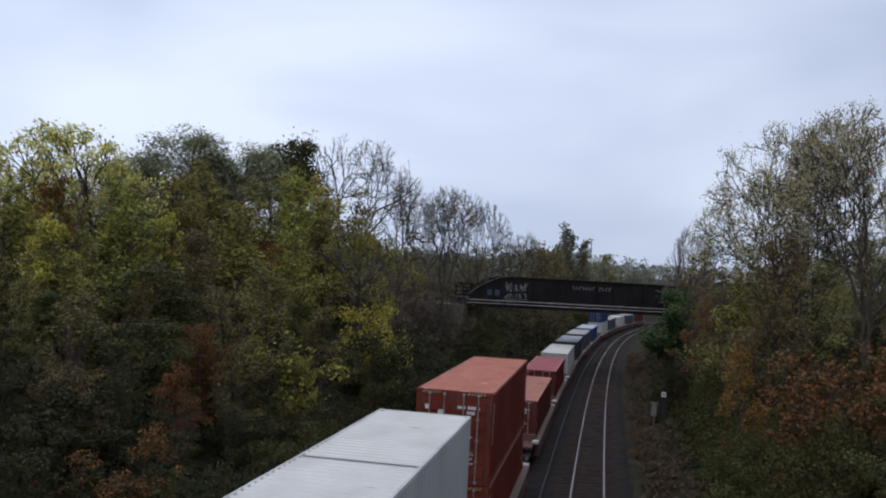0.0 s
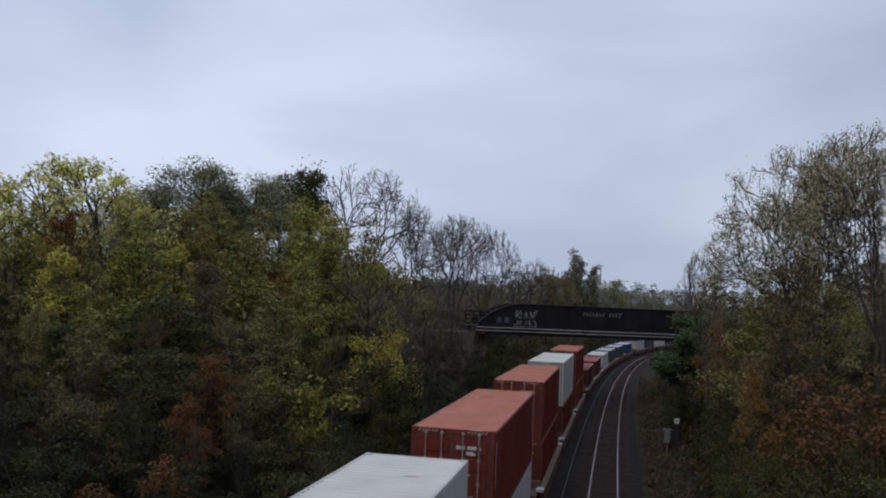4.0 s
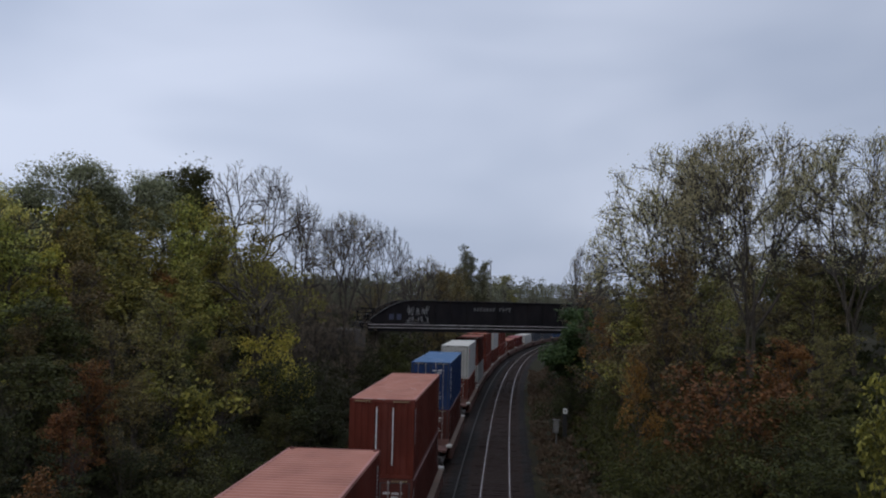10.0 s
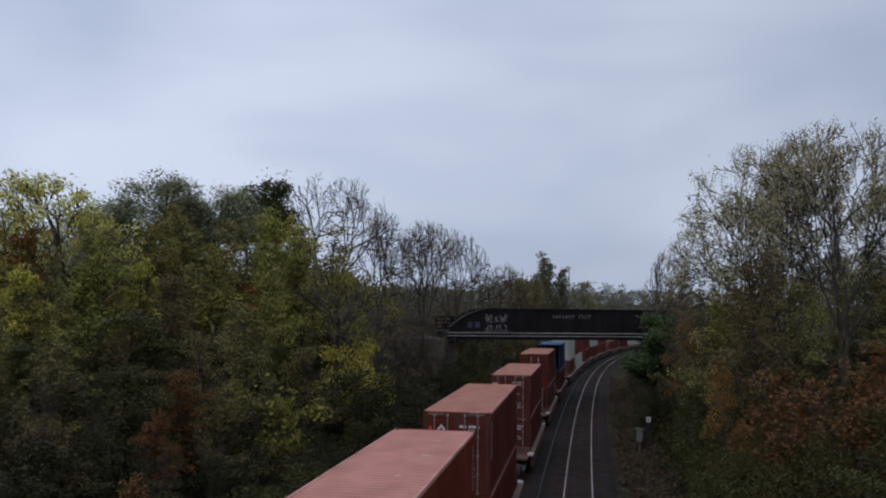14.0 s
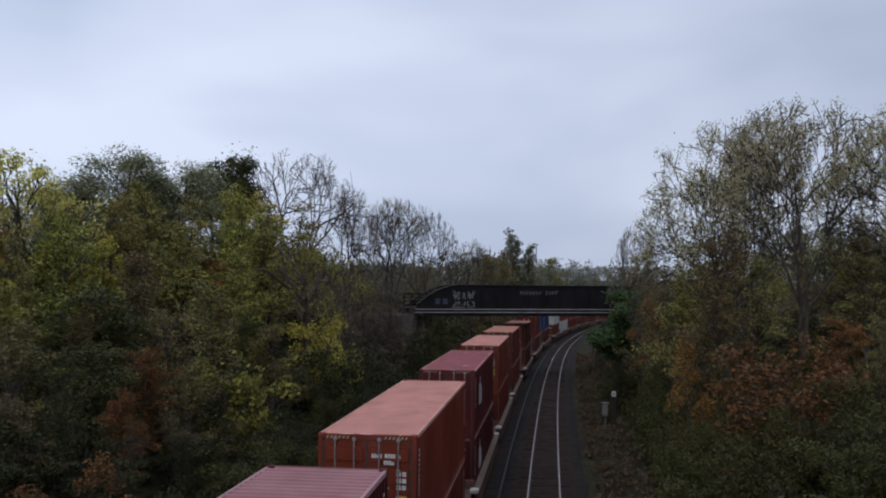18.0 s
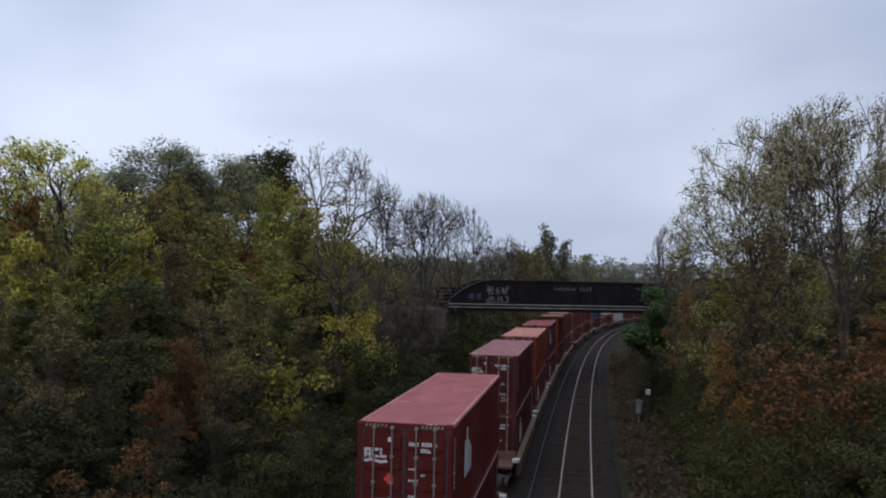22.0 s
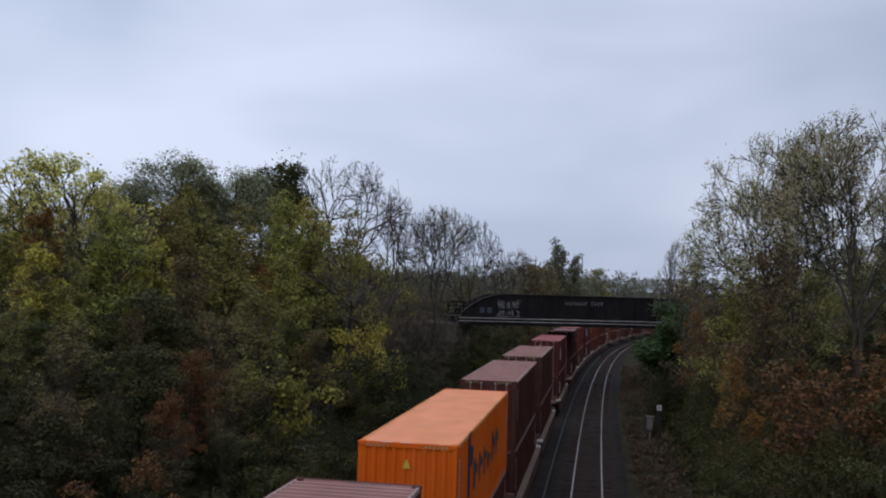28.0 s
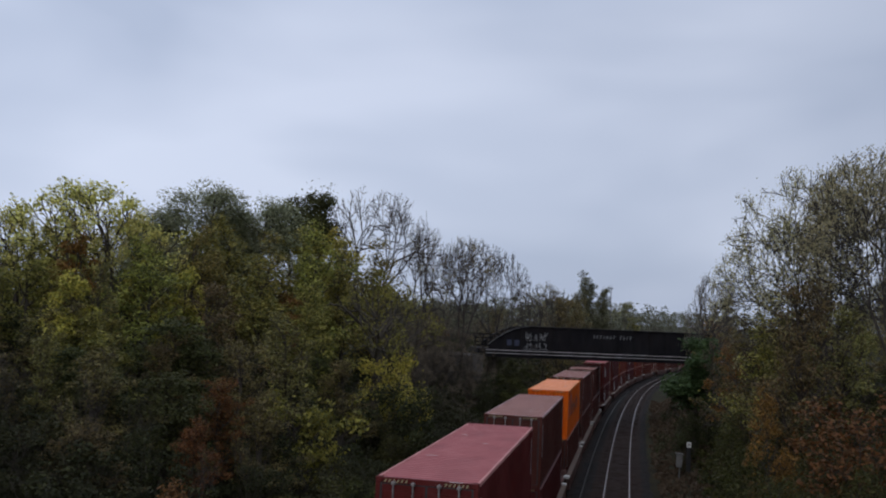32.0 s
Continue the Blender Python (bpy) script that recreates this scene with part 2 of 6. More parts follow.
def boxes(*rows, bevel=0.0):
    bm = bmesh.new()
    for r in rows:
        box(bm, *r, bevel=bevel)
    return bm


def rod(bm, a, b, r0, r1=None, sides=8):
    a, b = Vector(a), Vector(b)
    r1 = r0 if r1 is None else r1
    q = (b - a).to_track_quat("Z", "Y")
    ring = []
    for p, r in ((a, r0), (b, r1)):
        ring.append([bm.verts.new(p + q @ Vector((r * math.cos(2 * math.pi * i / sides), r * math.sin(2 * math.pi * i / sides), 0))) for i in range(sides)])
    for i in range(sides):
        j = (i + 1) % sides
        bm.faces.new((ring[0][i], ring[0][j], ring[1][j], ring[1][i]))
    bm.faces.new(ring[0][::-1])
    bm.faces.new(ring[1])


def thing(name, label, category, group="", kind="", m=None):
    ob = new(name)
    ob.empty_display_size = 0.2
    if m is not None:
        ob.matrix_basis = m
    return tagged(ob, label, category, group, kind)


# ---- the line of the railway: a gentle curve to the right ----
STEP = 0.5
SS = np.arange(-300.0, 1400.0, STEP)
_k = np.interp(SS, (-24, 0, 70, 130, 200), (0.0, 0.000123, 0.00048, 0.00099, 0.0019))
_i0 = int(300 / STEP)
_h = np.cumsum(_k) * STEP
_h += 0.1828 - _h[_i0]
_x, _y = np.cumsum(np.sin(_h)) * STEP, np.cumsum(np.cos(_h)) * STEP
_x, _y = _x - _x[_i0] - 0.045, _y - _y[_i0]
GAUGE, APART = 0.7535, 4.19


def line(s, d=0.0):
    """Point and heading (to the right of +y, radians) at s metres along the near track, d metres to its right."""
    h = np.interp(s, SS, _h)
    return np.interp(s, SS, _x) + d * np.cos(h), np.interp(s, SS, _y) - d * np.sin(h), h


def along(px, py):
    """The place of a point along and beside the line."""
    i = int(np.argmin((_x - px) ** 2 + (_y - py) ** 2))
    return SS[i], (px - _x[i]) * math.cos(_h[i]) - (py - _y[i]) * math.sin(_h[i])


PROFILE_D = (-700, -300, -120, -60, -34, -24, -17, -11.5, -8.6, -7.6, -6.4, 2.3, 3.4, 4.3, 6.0, 8.0, 11.0, 16.0, 24.0, 40.0, 120.0, 300.0, 700.0)
PROFILE_Z = (24.0, 15.0, 8.5, 7.6, 7.2, 6.4, 4.2, 1.4, -0.5, -0.7, -0.28, -0.28, -0.6, -0.3, 1.2, 3.0, 5.0, 6.7, 7.8, 8.2, 8.5, 14.0, 22.0)


def ground_z(s, d):
    z = np.interp(d, PROFILE_D, PROFILE_Z)
    wob = noise.noise(Vector((s * 0.06, d * 0.09, 3.1))) * 0.9 + noise.noise(Vector((s * 0.35, d * 0.35, 7.7))) * 0.25
    return float(z + wob * min(1.0, max(0.0, (abs(d + 2.1) - 6.6) / 4.0)))


def ground_at(px, py):
    return ground_z(*along(px, py))


# ---- ground, ballast and tracks ----
def build_ground():
    s_steps = np.concatenate([np.arange(-300, -30, 30), np.arange(-30, 130, 2.5), np.arange(130, 300, 10), np.arange(300, 1400, 60)])
    d_steps = np.concatenate([[-700, -450, -300, -200, -140, -100, -75], np.arange(-60, -10, 2.5), np.arange(-10, 6, 0.55), np.arange(6, 60, 2.5), [75, 100, 140, 200, 300, 450, 700]])
    verts, faces = [], []
    for s in s_steps:
        for d in d_steps:
            px, py, _ = line(s, d)
            verts.append((px, py, ground_z(s, d)))
    w = len(d_steps)
    for i in range(len(s_steps) - 1):
        for j in range(w - 1):
            faces.append((i * w + j, i * w + j + 1, (i + 1) * w + j + 1, (i + 1) * w + j))
    g = mesh_object("ground", verts, faces, M_EARTH, smooth=True)
    tagged(g, "leaf-littered earth of a railway cutting with rising banks", "ground", kind="structure")
    # a wide skirt out to the horizon
    ring_v, ring_f = [], []
    for r, z in ((400, -6), (1500, 4), (4500, 12)):
        for i in range(48):
            a = 2 * math.pi * i / 48
            ring_v.append((math.sin(a) * r + 100, math.cos(a) * r + 250, z))
    for k in range(2):
        for i in range(48):
            j = (i + 1) % 48
            ring_f.append((k * 48 + i, (k + 1) * 48 + i, (k + 1) * 48 + j, k * 48 + j))
    mesh_object("ground_far", ring_v, ring_f, M_EARTH, parent=g)
    return g


def sweep(name, profile, s0, s1, step, d0, mat, parent=None, closed=True, z0=0.0):
    """A profile of (d, z) carried along the line."""
    verts, faces = [], []
    st = np.arange(s0, s1 + 0.01, step)
    for s in st:
        for d, z in profile:
            px, py, _ = line(s, d0 + d)
            verts.append((px, py, z0 + z))
    w = len(profile)
    for i in range(len(st) - 1):
        for j in range(w if closed else w - 1):
            k = (j + 1) % w
            faces.append((i * w + j, i * w + k, (i + 1) * w + k, (i + 1) * w + j))
    return mesh_object(name, verts, faces, mat, parent)


RAIL_LOW = ((-0.075, -0.17), (0.075, -0.17), (0.075, -0.155), (0.012, -0.135), (0.012, -0.045), (0.036, -0.03), (0.036, -0.006), (-0.036, -0.006), (-0.036, -0.03), (-0.012, -0.045), (-0.012, -0.135), (-0.075, -0.155))
RAIL_TOP = ((-0.020, -0.006), (0.020, -0.006), (0.018, 0.0), (-0.018, 0.0))


def build_tracks():
    bed = ((-3.5, -0.95), (-2.75, -0.62), (-2.0, -0.2), (-1.5, -0.17), (1.5, -0.17), (2.0, -0.2), (2.75, -0.62), (3.5, -0.95))
    rng = random.Random(4)
    for nm, d0 in (("road_bed_near", 0.0), ("road_bed_far", -APART)):
        verts, faces = [], []
        st = np.arange(-60, 420, 0.45)
        dd = np.array([-3.5, -3.0, -2.6, -2.2, -1.9, -1.55, -1.2, -0.7, -0.35, 0, 0.35, 0.7, 1.2, 1.55, 1.9, 2.2, 2.6, 3.0, 3.5])
        zz = np.interp(dd, [b[0] for b in bed], [b[1] for b in bed])
        for s in st:
            for d, z in zip(dd, zz):
                px, py, _ = line(s, d0 + d + rng.uniform(-0.05, 0.05))
                verts.append((px, py, z + rng.uniform(-0.035, 0.03)))
        w = len(dd)
        for i in range(len(st) - 1):
            for j in range(w - 1):
                faces.append((i * w + j, i * w + j + 1, (i + 1) * w + j + 1, (i + 1) * w + j))
        b = mesh_object(nm, verts, faces, M_BALLAST)
        b.data.materials.append(M_BALLAST_RUSTY)
        b.data.polygons.foreach_set("material_index", [1 if 5 <= i % (w - 1) <= 12 else 0 for i in range(len(faces))])
        tagged(b, "bed of dark crushed-stone ballast under a railway track", "ballast", kind="structure")
    for d0, lab in ((0.0, "railway track with bright worn railheads on dark ballast"), (-APART, "railway track under the freight train")):
        tr = thing("railway_track", lab, "railway track", "tracks", "structure")
        for side in (-1, 1):
            r = sweep("rail", RAIL_LOW, -60, 420, 2.0, d0 + side * GAUGE, M_RAIL, tr)
            sweep("railhead", RAIL_TOP, -60, 420, 2.0, d0 + side * GAUGE, M_RAILHEAD, r)
        tr["d0"] = d0
    loose = sweep("spare_rail", [(d * 0.5, z - 0.03) for d, z in RAIL_LOW], 8, 150, 2.0, -2.12, M_SPARE)
    tagged(loose, "rust-grey spare rail lying on the ballast between the tracks", "rail")


def build_sleepers():
    rng = random.Random(11)
    tracks = [o for o in scene.objects if o.name.startswith("railway_track")]
    bm = boxes((-1.3, 1.3, -0.115, 0.115, -0.33, -0.155), bevel=0.012)
    me = bpy.data.meshes.new("sleeper")
    bm.to_mesh(me)
    bm.free()
    me.materials.append(M_SLEEPER)
    for tr in tracks:
        d0 = tr["d0"]
        n0 = 260 if d0 == 0.0 else 120
        for i in range(n0):
            s = 14 + i * 0.56
            px, py, h = line(s, d0)
            o = new("sleeper", me)
            o.parent = tr
            o.matrix_basis = pose(px, py, rng.uniform(-0.015, 0.01), 0, 0, -math.degrees(h) + rng.uniform(-1, 1))
        verts, faces = [], []
        for i in range(n0, n0 + 420):
            s = 14 + i * 0.56
            px, py, h = line(s, d0)
            c, s_ = math.cos(h), math.sin(h)
            b = len(verts)
            for z in (-0.33, -0.155):
                for lx, ly in ((-1.3, -0.115), (1.3, -0.115), (1.3, 0.115), (-1.3, 0.115)):
                    verts.append((px + lx * c + ly * s_, py - lx * s_ + ly * c, z))
            faces += [(b + 4, b + 5, b + 6, b + 7), (b, b + 1, b + 5, b + 4), (b + 1, b + 2, b + 6, b + 5), (b + 2, b + 3, b + 7, b + 6), (b + 3, b, b + 4, b + 7)]
        o = mesh_object("far_sleepers", verts, faces, M_SLEEPER, tr)
        o["kind"] = "stuff"


build_ground()
build_tracks()

# ---- the plate-girder overbridge ahead ----
M_GIRDER = material("black_weathered_steel", ((0.0035, 0.0035, 0.0045), (0.008, 0.0075, 0.009), (0.013, 0.012, 0.0135)), scale=0.8, detail=8, rough=0.75, bump=0.2, stretch=(1, 1, 0.4),
                    stain=(0.018, 0.013, 0.012), stain_scale=0.9, stain_amount=0.5, spec=0.12)
M_FLANGE = material("worn_dark_steel", ((0.02, 0.02, 0.022), (0.05, 0.048, 0.05)), scale=1.5, detail=8, rough=0.7, bump=0.15, stain=(0.03, 0.02, 0.017), stain_scale=0.9)
M_PIPE = material("pale_grey_steel_edge", ((0.22, 0.205, 0.21), (0.38, 0.365, 0.37)), scale=2.0, rough=0.6, bump=0.1, stain=(0.08, 0.06, 0.05), stain_scale=1.2)
M_GRAFFITI = material("faded_white_spray_paint", ((0.06, 0.06, 0.063), (0.22, 0.22, 0.226)), scale=5, rough=0.8, bump=0.0)
M_GRAFFITI_BLUE = material("faded_blue_spray_paint", ((0.018, 0.022, 0.042), (0.036, 0.042, 0.075)), scale=6, rough=0.8, bump=0.0)
M_CONCRETE = material("stained_concrete", ((0.06, 0.055, 0.05), (0.12, 0.11, 0.10)), scale=1.2, rough=0.95, bump=0.3, stain=(0.07, 0.06, 0.05), stain_scale=0.5)
BR_M = pose(2.1, 86.8, 0, 0, 0, math.degrees(math.atan2(2.9, 19.8)))
BR_LOW, BR_X0, BR_LEN, BR_R = 6.9, 0.9, 28.6, 4.6


def fall(reach):
    """How far the top of a girder has dropped, reach metres in from its end."""
    return 2.0 * max(0.0, 1 - reach / BR_R) ** 2.0


def girder_web(bm, y0, y1, x0, x1, zlo, zhi):
    """A plate whose upper corners fall away in quarter curves."""
    top = [(x0 + BR_R * i / 10, zhi - fall(BR_R * i / 10)) for i in range(11)] + [(x1 - BR_R * i / 10, zhi - fall(BR_R * i / 10)) for i in range(10, -1, -1)]
    ring = [(x0, zlo)] + top + [(x1, zlo)]
    f_ = [bm.verts.new((px, y0, pz)) for px, pz in ring]
    b_ = [bm.verts.new((px, y1, pz)) for px, pz in ring]
    bm.faces.new(f_)
    bm.faces.new(b_[::-1])
    for i in range(len(ring)):
        j = (i + 1) % len(ring)
        bm.faces.new((f_[j], f_[i], b_[i], b_[j]))
    return top


def build_bridge():
    br = thing("road_bridge", "black plate-girder overbridge with faded graffiti, spanning both tracks", "bridge", kind="structure", m=BR_M)
    zl, zh = BR_LOW + 0.62, BR_LOW + 3.15
    for y, x0 in ((0.0, BR_X0), (6.2, BR_X0 + 0.2)):
        bm = bmesh.new()
        top = girder_web(bm, y, y + 0.05, x0, BR_LEN, zl, zh)
        g = part("girder_web", bm, M_GIRDER, br)
        bm = bmesh.new()
        for (xa, za), (xb, zb) in zip(top[:-1], top[1:]):
            if abs(xb - xa) + abs(zb - za) < 0.02:
                continue
            vs = [bm.verts.new(p) for p in ((xa, y - 0.2, za), (xb, y - 0.2, zb), (xb, y + 0.25, zb), (xa, y + 0.25, za), (xa, y - 0.2, za + 0.06), (xb, y - 0.2, zb + 0.06), (xb, y + 0.25, zb + 0.06), (xa, y + 0.25, za + 0.06))]
            for q in ((3, 2, 1, 0), (4, 5, 6, 7), (0, 1, 5, 4), (1, 2, 6, 5), (2, 3, 7, 6), (3, 0, 4, 7)):
                bm.faces.new([vs[k] for k in q])
        part("top_flange", bm, M_FLANGE, g)
        for i in range(1, 16):
            xs = x0 + (BR_LEN - x0) * i / 16
            part("stiffener", boxes((xs - 0.05, xs + 0.05, y - 0.1, y - 0.003, zl + 0.05, zh - fall(min(xs - x0, BR_LEN - xs)) - 0.01)), M_GIRDER, g)
    part("bottom_flange", boxes((BR_X0 - 0.3, BR_LEN + 0.6, -0.2, 0.3, BR_LOW - 0.12, BR_LOW + 0.24), bevel=0.01), M_GIRDER, br)
    part("bottom_flange", boxes((BR_X0, BR_LEN + 0.6, 6.0, 6.5, BR_LOW, BR_LOW + 0.24), bevel=0.01), M_GIRDER, br)
    part("pale_edge_strip", boxes((BR_X0 - 0.3, BR_LEN + 0.3, -0.27, -0.03, BR_LOW + 0.56, BR_LOW + 0.64), bevel=0.01), M_PIPE, br, "pale grey steel edge strip")
    part("pale_edge_strip", boxes((BR_X0 - 0.3, BR_LEN + 0.3, -0.29, -0.03, BR_LOW + 0.25, BR_LOW + 0.32), bevel=0.01), M_PIPE, br, "pale grey steel edge strip")
    part("deck", boxes((-0.2, BR_LEN + 7.0, 0.3, 6.0, BR_LOW + 0.3, BR_LOW + 0.75)), M_GIRDER, br)
    for i in range(9):
        xs = 1.2 + i * (BR_LEN - 2.4) / 8
        part("cross_beam", boxes((xs - 0.12, xs + 0.12, 0.32, 5.98, BR_LOW + 0.02, BR_LOW + 0.29)), M_GIRDER, br)
    for x0, x1 in ((-5.0, 0.2), (BR_LEN + 0.4, BR_LEN + 4.5)):
        part("abutment", boxes((x0, x1, -0.8, 7.2, 1.0, BR_LOW - 0.004), bevel=0.03), M_CONCRETE, br)
    # approach railing at the far end of the span
    for z in (0.95, 1.35, 1.75, 2.15):
        part("approach_rail", boxes((-0.6, 2.0, 0.4, 0.48, BR_LOW + z, BR_LOW + z + 0.12)), M_GIRDER, br)
    for i in range(4):
        part("approach_post", boxes((-0.5 + i * 0.8, -0.38 + i * 0.8, 0.484, 0.56, BR_LOW + 0.7, BR_LOW + 2.3)), M_GIRDER, br)
    # faded graffiti, as plain strokes
    rng = random.Random(5)
    def stroke(bm, x, z, length, lean, thick):
        dx, dz = math.cos(lean) * length / 2, math.sin(lean) * length / 2
        nx, nz = -math.sin(lean) * thick / 2, math.cos(lean) * thick / 2
        yy = -0.006 - rng.uniform(0, 0.008)
        ring = [(x - dx - nx, z - dz - nz), (x + dx - nx, z + dz - nz), (x + dx + nx, z + dz + nz), (x - dx + nx, z - dz + nz)]
        f_ = [bm.verts.new((a, yy, b)) for a, b in ring]
        b_ = [bm.verts.new((a, yy + 0.003, b)) for a, b in ring]
        bm.faces.new(f_)
        bm.faces.new(b_[::-1])
        for n in range(4):
            bm.faces.new((f_[n], b_[n], b_[(n + 1) % 4], f_[(n + 1) % 4]))

    for k in range(5):
        for low, high in ((1.0, 1.9), (0.3, 0.85)):
            bm = bmesh.new()
            x0, h_ = 4.7 + k * 0.5 + rng.uniform(-0.06, 0.06), high - low
            for _ in range(3):
                stroke(bm, x0 + rng.uniform(-0.05, 0.3), zl + low + h_ * rng.uniform(0.3, 0.7), h_ * rng.uniform(0.6, 1.0), rng.choice((1.45, 1.2, 1.9)) + rng.uniform(-0.15, 0.15), 0.06)
            stroke(bm, x0 + 0.12, zl + low + h_ * rng.uniform(0.1, 0.9), 0.36, rng.uniform(-0.35, 0.35), 0.06)
            part("graffiti_stroke", bm, M_GRAFFITI, br, "faded white spray-paint stroke")
    bm = bmesh.new()
    stroke(bm, 5.8, zl + 0.2, 2.6, 0.02, 0.06)
    part("graffiti_stroke", bm, M_GRAFFITI, br, "faded white spray-paint line")
    for k in range(12):
        if k == 7:
            continue
        bm = bmesh.new()
        x0 = 12.1 + k * 0.36
        stroke(bm, x0, zl + 1.73, 0.42, 1.57 + rng.uniform(-0.15, 0.15), 0.06)
        stroke(bm, x0 + 0.12, zl + rng.choice((1.9, 1.72, 1.56)), 0.24, rng.uniform(-0.7, 0.7), 0.05)
        part("graffiti_stroke", bm, M_GRAFFITI, br, "faded white spray-paint stroke")
    for x0 in (2.8, 3.6):
        part("graffiti_patch", boxes((x0, x0 + 0.5, -0.012, -0.004, zl + 0.5, zl + 1.1)), M_GRAFFITI_BLUE, br, "faded blue spray-paint patch")


build_bridge()

# ---- trackside sign and far mast ----
M_BLACK = material("black_painted_post", ((0.003, 0.003, 0.0035), (0.007, 0.007, 0.007)), scale=6, rough=0.6, bump=0.1)
M_WHITE = material("weathered_white_enamel", ((0.42, 0.42, 0.41), (0.55, 0.55, 0.53)), scale=4, rough=0.5, bump=0.05, stain=(0.25, 0.22, 0.18), stain_scale=3)
M_GREYBOX = material("grey_metal_box", ((0.08, 0.082, 0.082), (0.15, 0.15, 0.15)), scale=4, rough=0.6, bump=0.08, stain=(0.12, 0.1, 0.08), stain_scale=3)


def build_sign():
    x0, y0 = 16.42, 60.2
    z0 = ground_at(x0, y0) - 0.1
    sg = thing("trackside_post", "black trackside post topped by a small white plate", "sign post", m=pose(x0, y0, z0, 0, 0, -10))
    h = 2.0 - z0
    part("post", boxes((-0.15, 0.15, -0.11, 0.11, 0, h), bevel=0.01), M_BLACK, sg)
    p = part("plate", boxes((-0.16, 0.16, -0.16, -0.115, h - 0.1, h + 0.28), bevel=0.012), M_WHITE, sg, "small white enamel plate")
    part("plate_mark", boxes((-0.05, 0.05, -0.166, -0.162, h + 0.03, h + 0.17)), M_GREYBOX, p)
    part("plate_bracket", boxes((-0.05, 0.05, -0.114, -0.111, h - 0.05, h + 0.2)), M_GREYBOX, p)
    x1, y1 = 15.68, 60.3
    z1 = ground_at(x1, y1) - 0.1
    cb = thing("relay_box", "grey trackside equipment box on a thin pole", "equipment box", m=pose(x1, y1, z1, 0, 3, -10))
    part("pole", boxes((0.06, 0.14, -0.04, 0.04, 0, 1.1), bevel=0.01), M_GREYBOX, cb)
    b = part("cabinet", boxes((-0.16, 0.24, -0.16, 0.16, 0.5 - z1, 1.4 - z1), bevel=0.02), M_GREYBOX, cb)
    part("cabinet_door", boxes((-0.12, 0.20, -0.185, -0.165, 0.56 - z1, 1.15 - z1), bevel=0.008), M_GREYBOX, b, "pale cabinet door")
    part("cabinet_cap", boxes((-0.26, 0.3, -0.2, 0.2, 1.404 - z1, 1.46 - z1), bevel=0.01), M_GREYBOX, b)


build_sign()

# ---- trees ----
def skeleton_of(rng, height, stems=1, limbs=9, first=0.3, spread=48, lift=0.25, levels=3, ratio=0.55, girth=0.03, twigs=5, lean=0.02):
    """Segments (a, b, ra, rb, level) and the tips of a branching trunk."""
    segs, tips = [], []

    def grow(p, way, length, r, level):
        n = (5, 3, 2, 2, 2)[level]
        for i in range(n):
            sway = 0.12 if level else 0.045
            way = (way + Vector((rng.gauss(0, sway), rng.gauss(0, sway), rng.gauss(0, 0.05) + (lift * 0.35 if level else 0)))).normalized()
            q = p + way * (length / n)
            rb = r * (1 - 0.75 * (i + 1) / n) if level else r * (1 - 0.82 * ((i + 1) / n) ** 1.3)
            ra = r * (1 - 0.75 * i / n) if level else r * (1 - 0.82 * (i / n) ** 1.3)
            segs.append((p.copy(), q.copy(), max(ra, 0.012), max(rb, 0.010), level))
            if level < levels:
                kids = {0: limbs / n, 1: 2.1, 2: twigs / 3}.get(level, 1)
                here = (i + 1) / n
                if level > 0 or here > first:
                    k = int(kids * (1.7 if level == 0 else 1)) + (rng.random() < (kids % 1))
                    for _ in range(k):
                        az = rng.uniform(0, 2 * math.pi)
                        tilt = radians(spread * rng.uniform(0.65, 1.25))
                        side = way.orthogonal().normalized()
                        side.rotate(Matrix.Rotation(az, 3, way))
                        w = (way * math.cos(tilt) + side * math.sin(tilt)).normalized()
                        taper = (1.15 - 0.75 * here) if level == 0 else (1.1 - 0.4 * here)
                        a = p.lerp(q, rng.random())
                        grow(a, w, length * ratio * taper * rng.uniform(0.75, 1.2), max(ra * 0.55, 0.008), level + 1)
            p = q
        if level >= levels - 1:
            tips.append(p.copy())

    for k in range(stems):
        az = 2 * math.pi * k / stems + rng.uniform(-0.4, 0.4)
        out = lean if stems == 1 else lean + rng.uniform(0.12, 0.34)
        way = Vector((math.cos(az) * out, math.sin(az) * out, 1)).normalized()
        base = Vector((math.cos(az), math.sin(az), 0)) * (0.0 if stems == 1 else height * 0.03)
        grow(base - Vector((0, 0, 0.4)), way, height * (1 if stems == 1 else rng.uniform(0.78, 1)), height * girth / (1 if stems == 1 else 1.5), 0)
    return segs, tips


def wood_mesh(segs, name, mat_trunk, mat_twig):
    vs, fs, mi = [], [], []
    for a, b, ra, rb, level in segs:
        k = 6 if level == 0 else (4 if level == 1 else 3)
        w = (b - a)
        q = w.to_track_quat("Z", "Y")
        i0 = len(vs)
        for p, r in ((a, ra), (b + w.normalized() * 0.02, rb)):
            for i in range(k):
                t = 2 * math.pi * i / k
                vs.append(tuple(p + q @ Vector((r * math.cos(t), r * math.sin(t), 0))))
        for i in range(k):
            j = (i + 1) % k
            fs.append((i0 + i, i0 + j, i0 + k + j, i0 + k + i))
            mi.append(0 if level < 2 else 1)
    me = bpy.data.meshes.new(name)
    me.from_pydata(vs, [], fs)
    me.materials.append(mat_trunk)
    me.materials.append(mat_twig)
    me.polygons.foreach_set("material_index", mi)
    me.update()
    return me


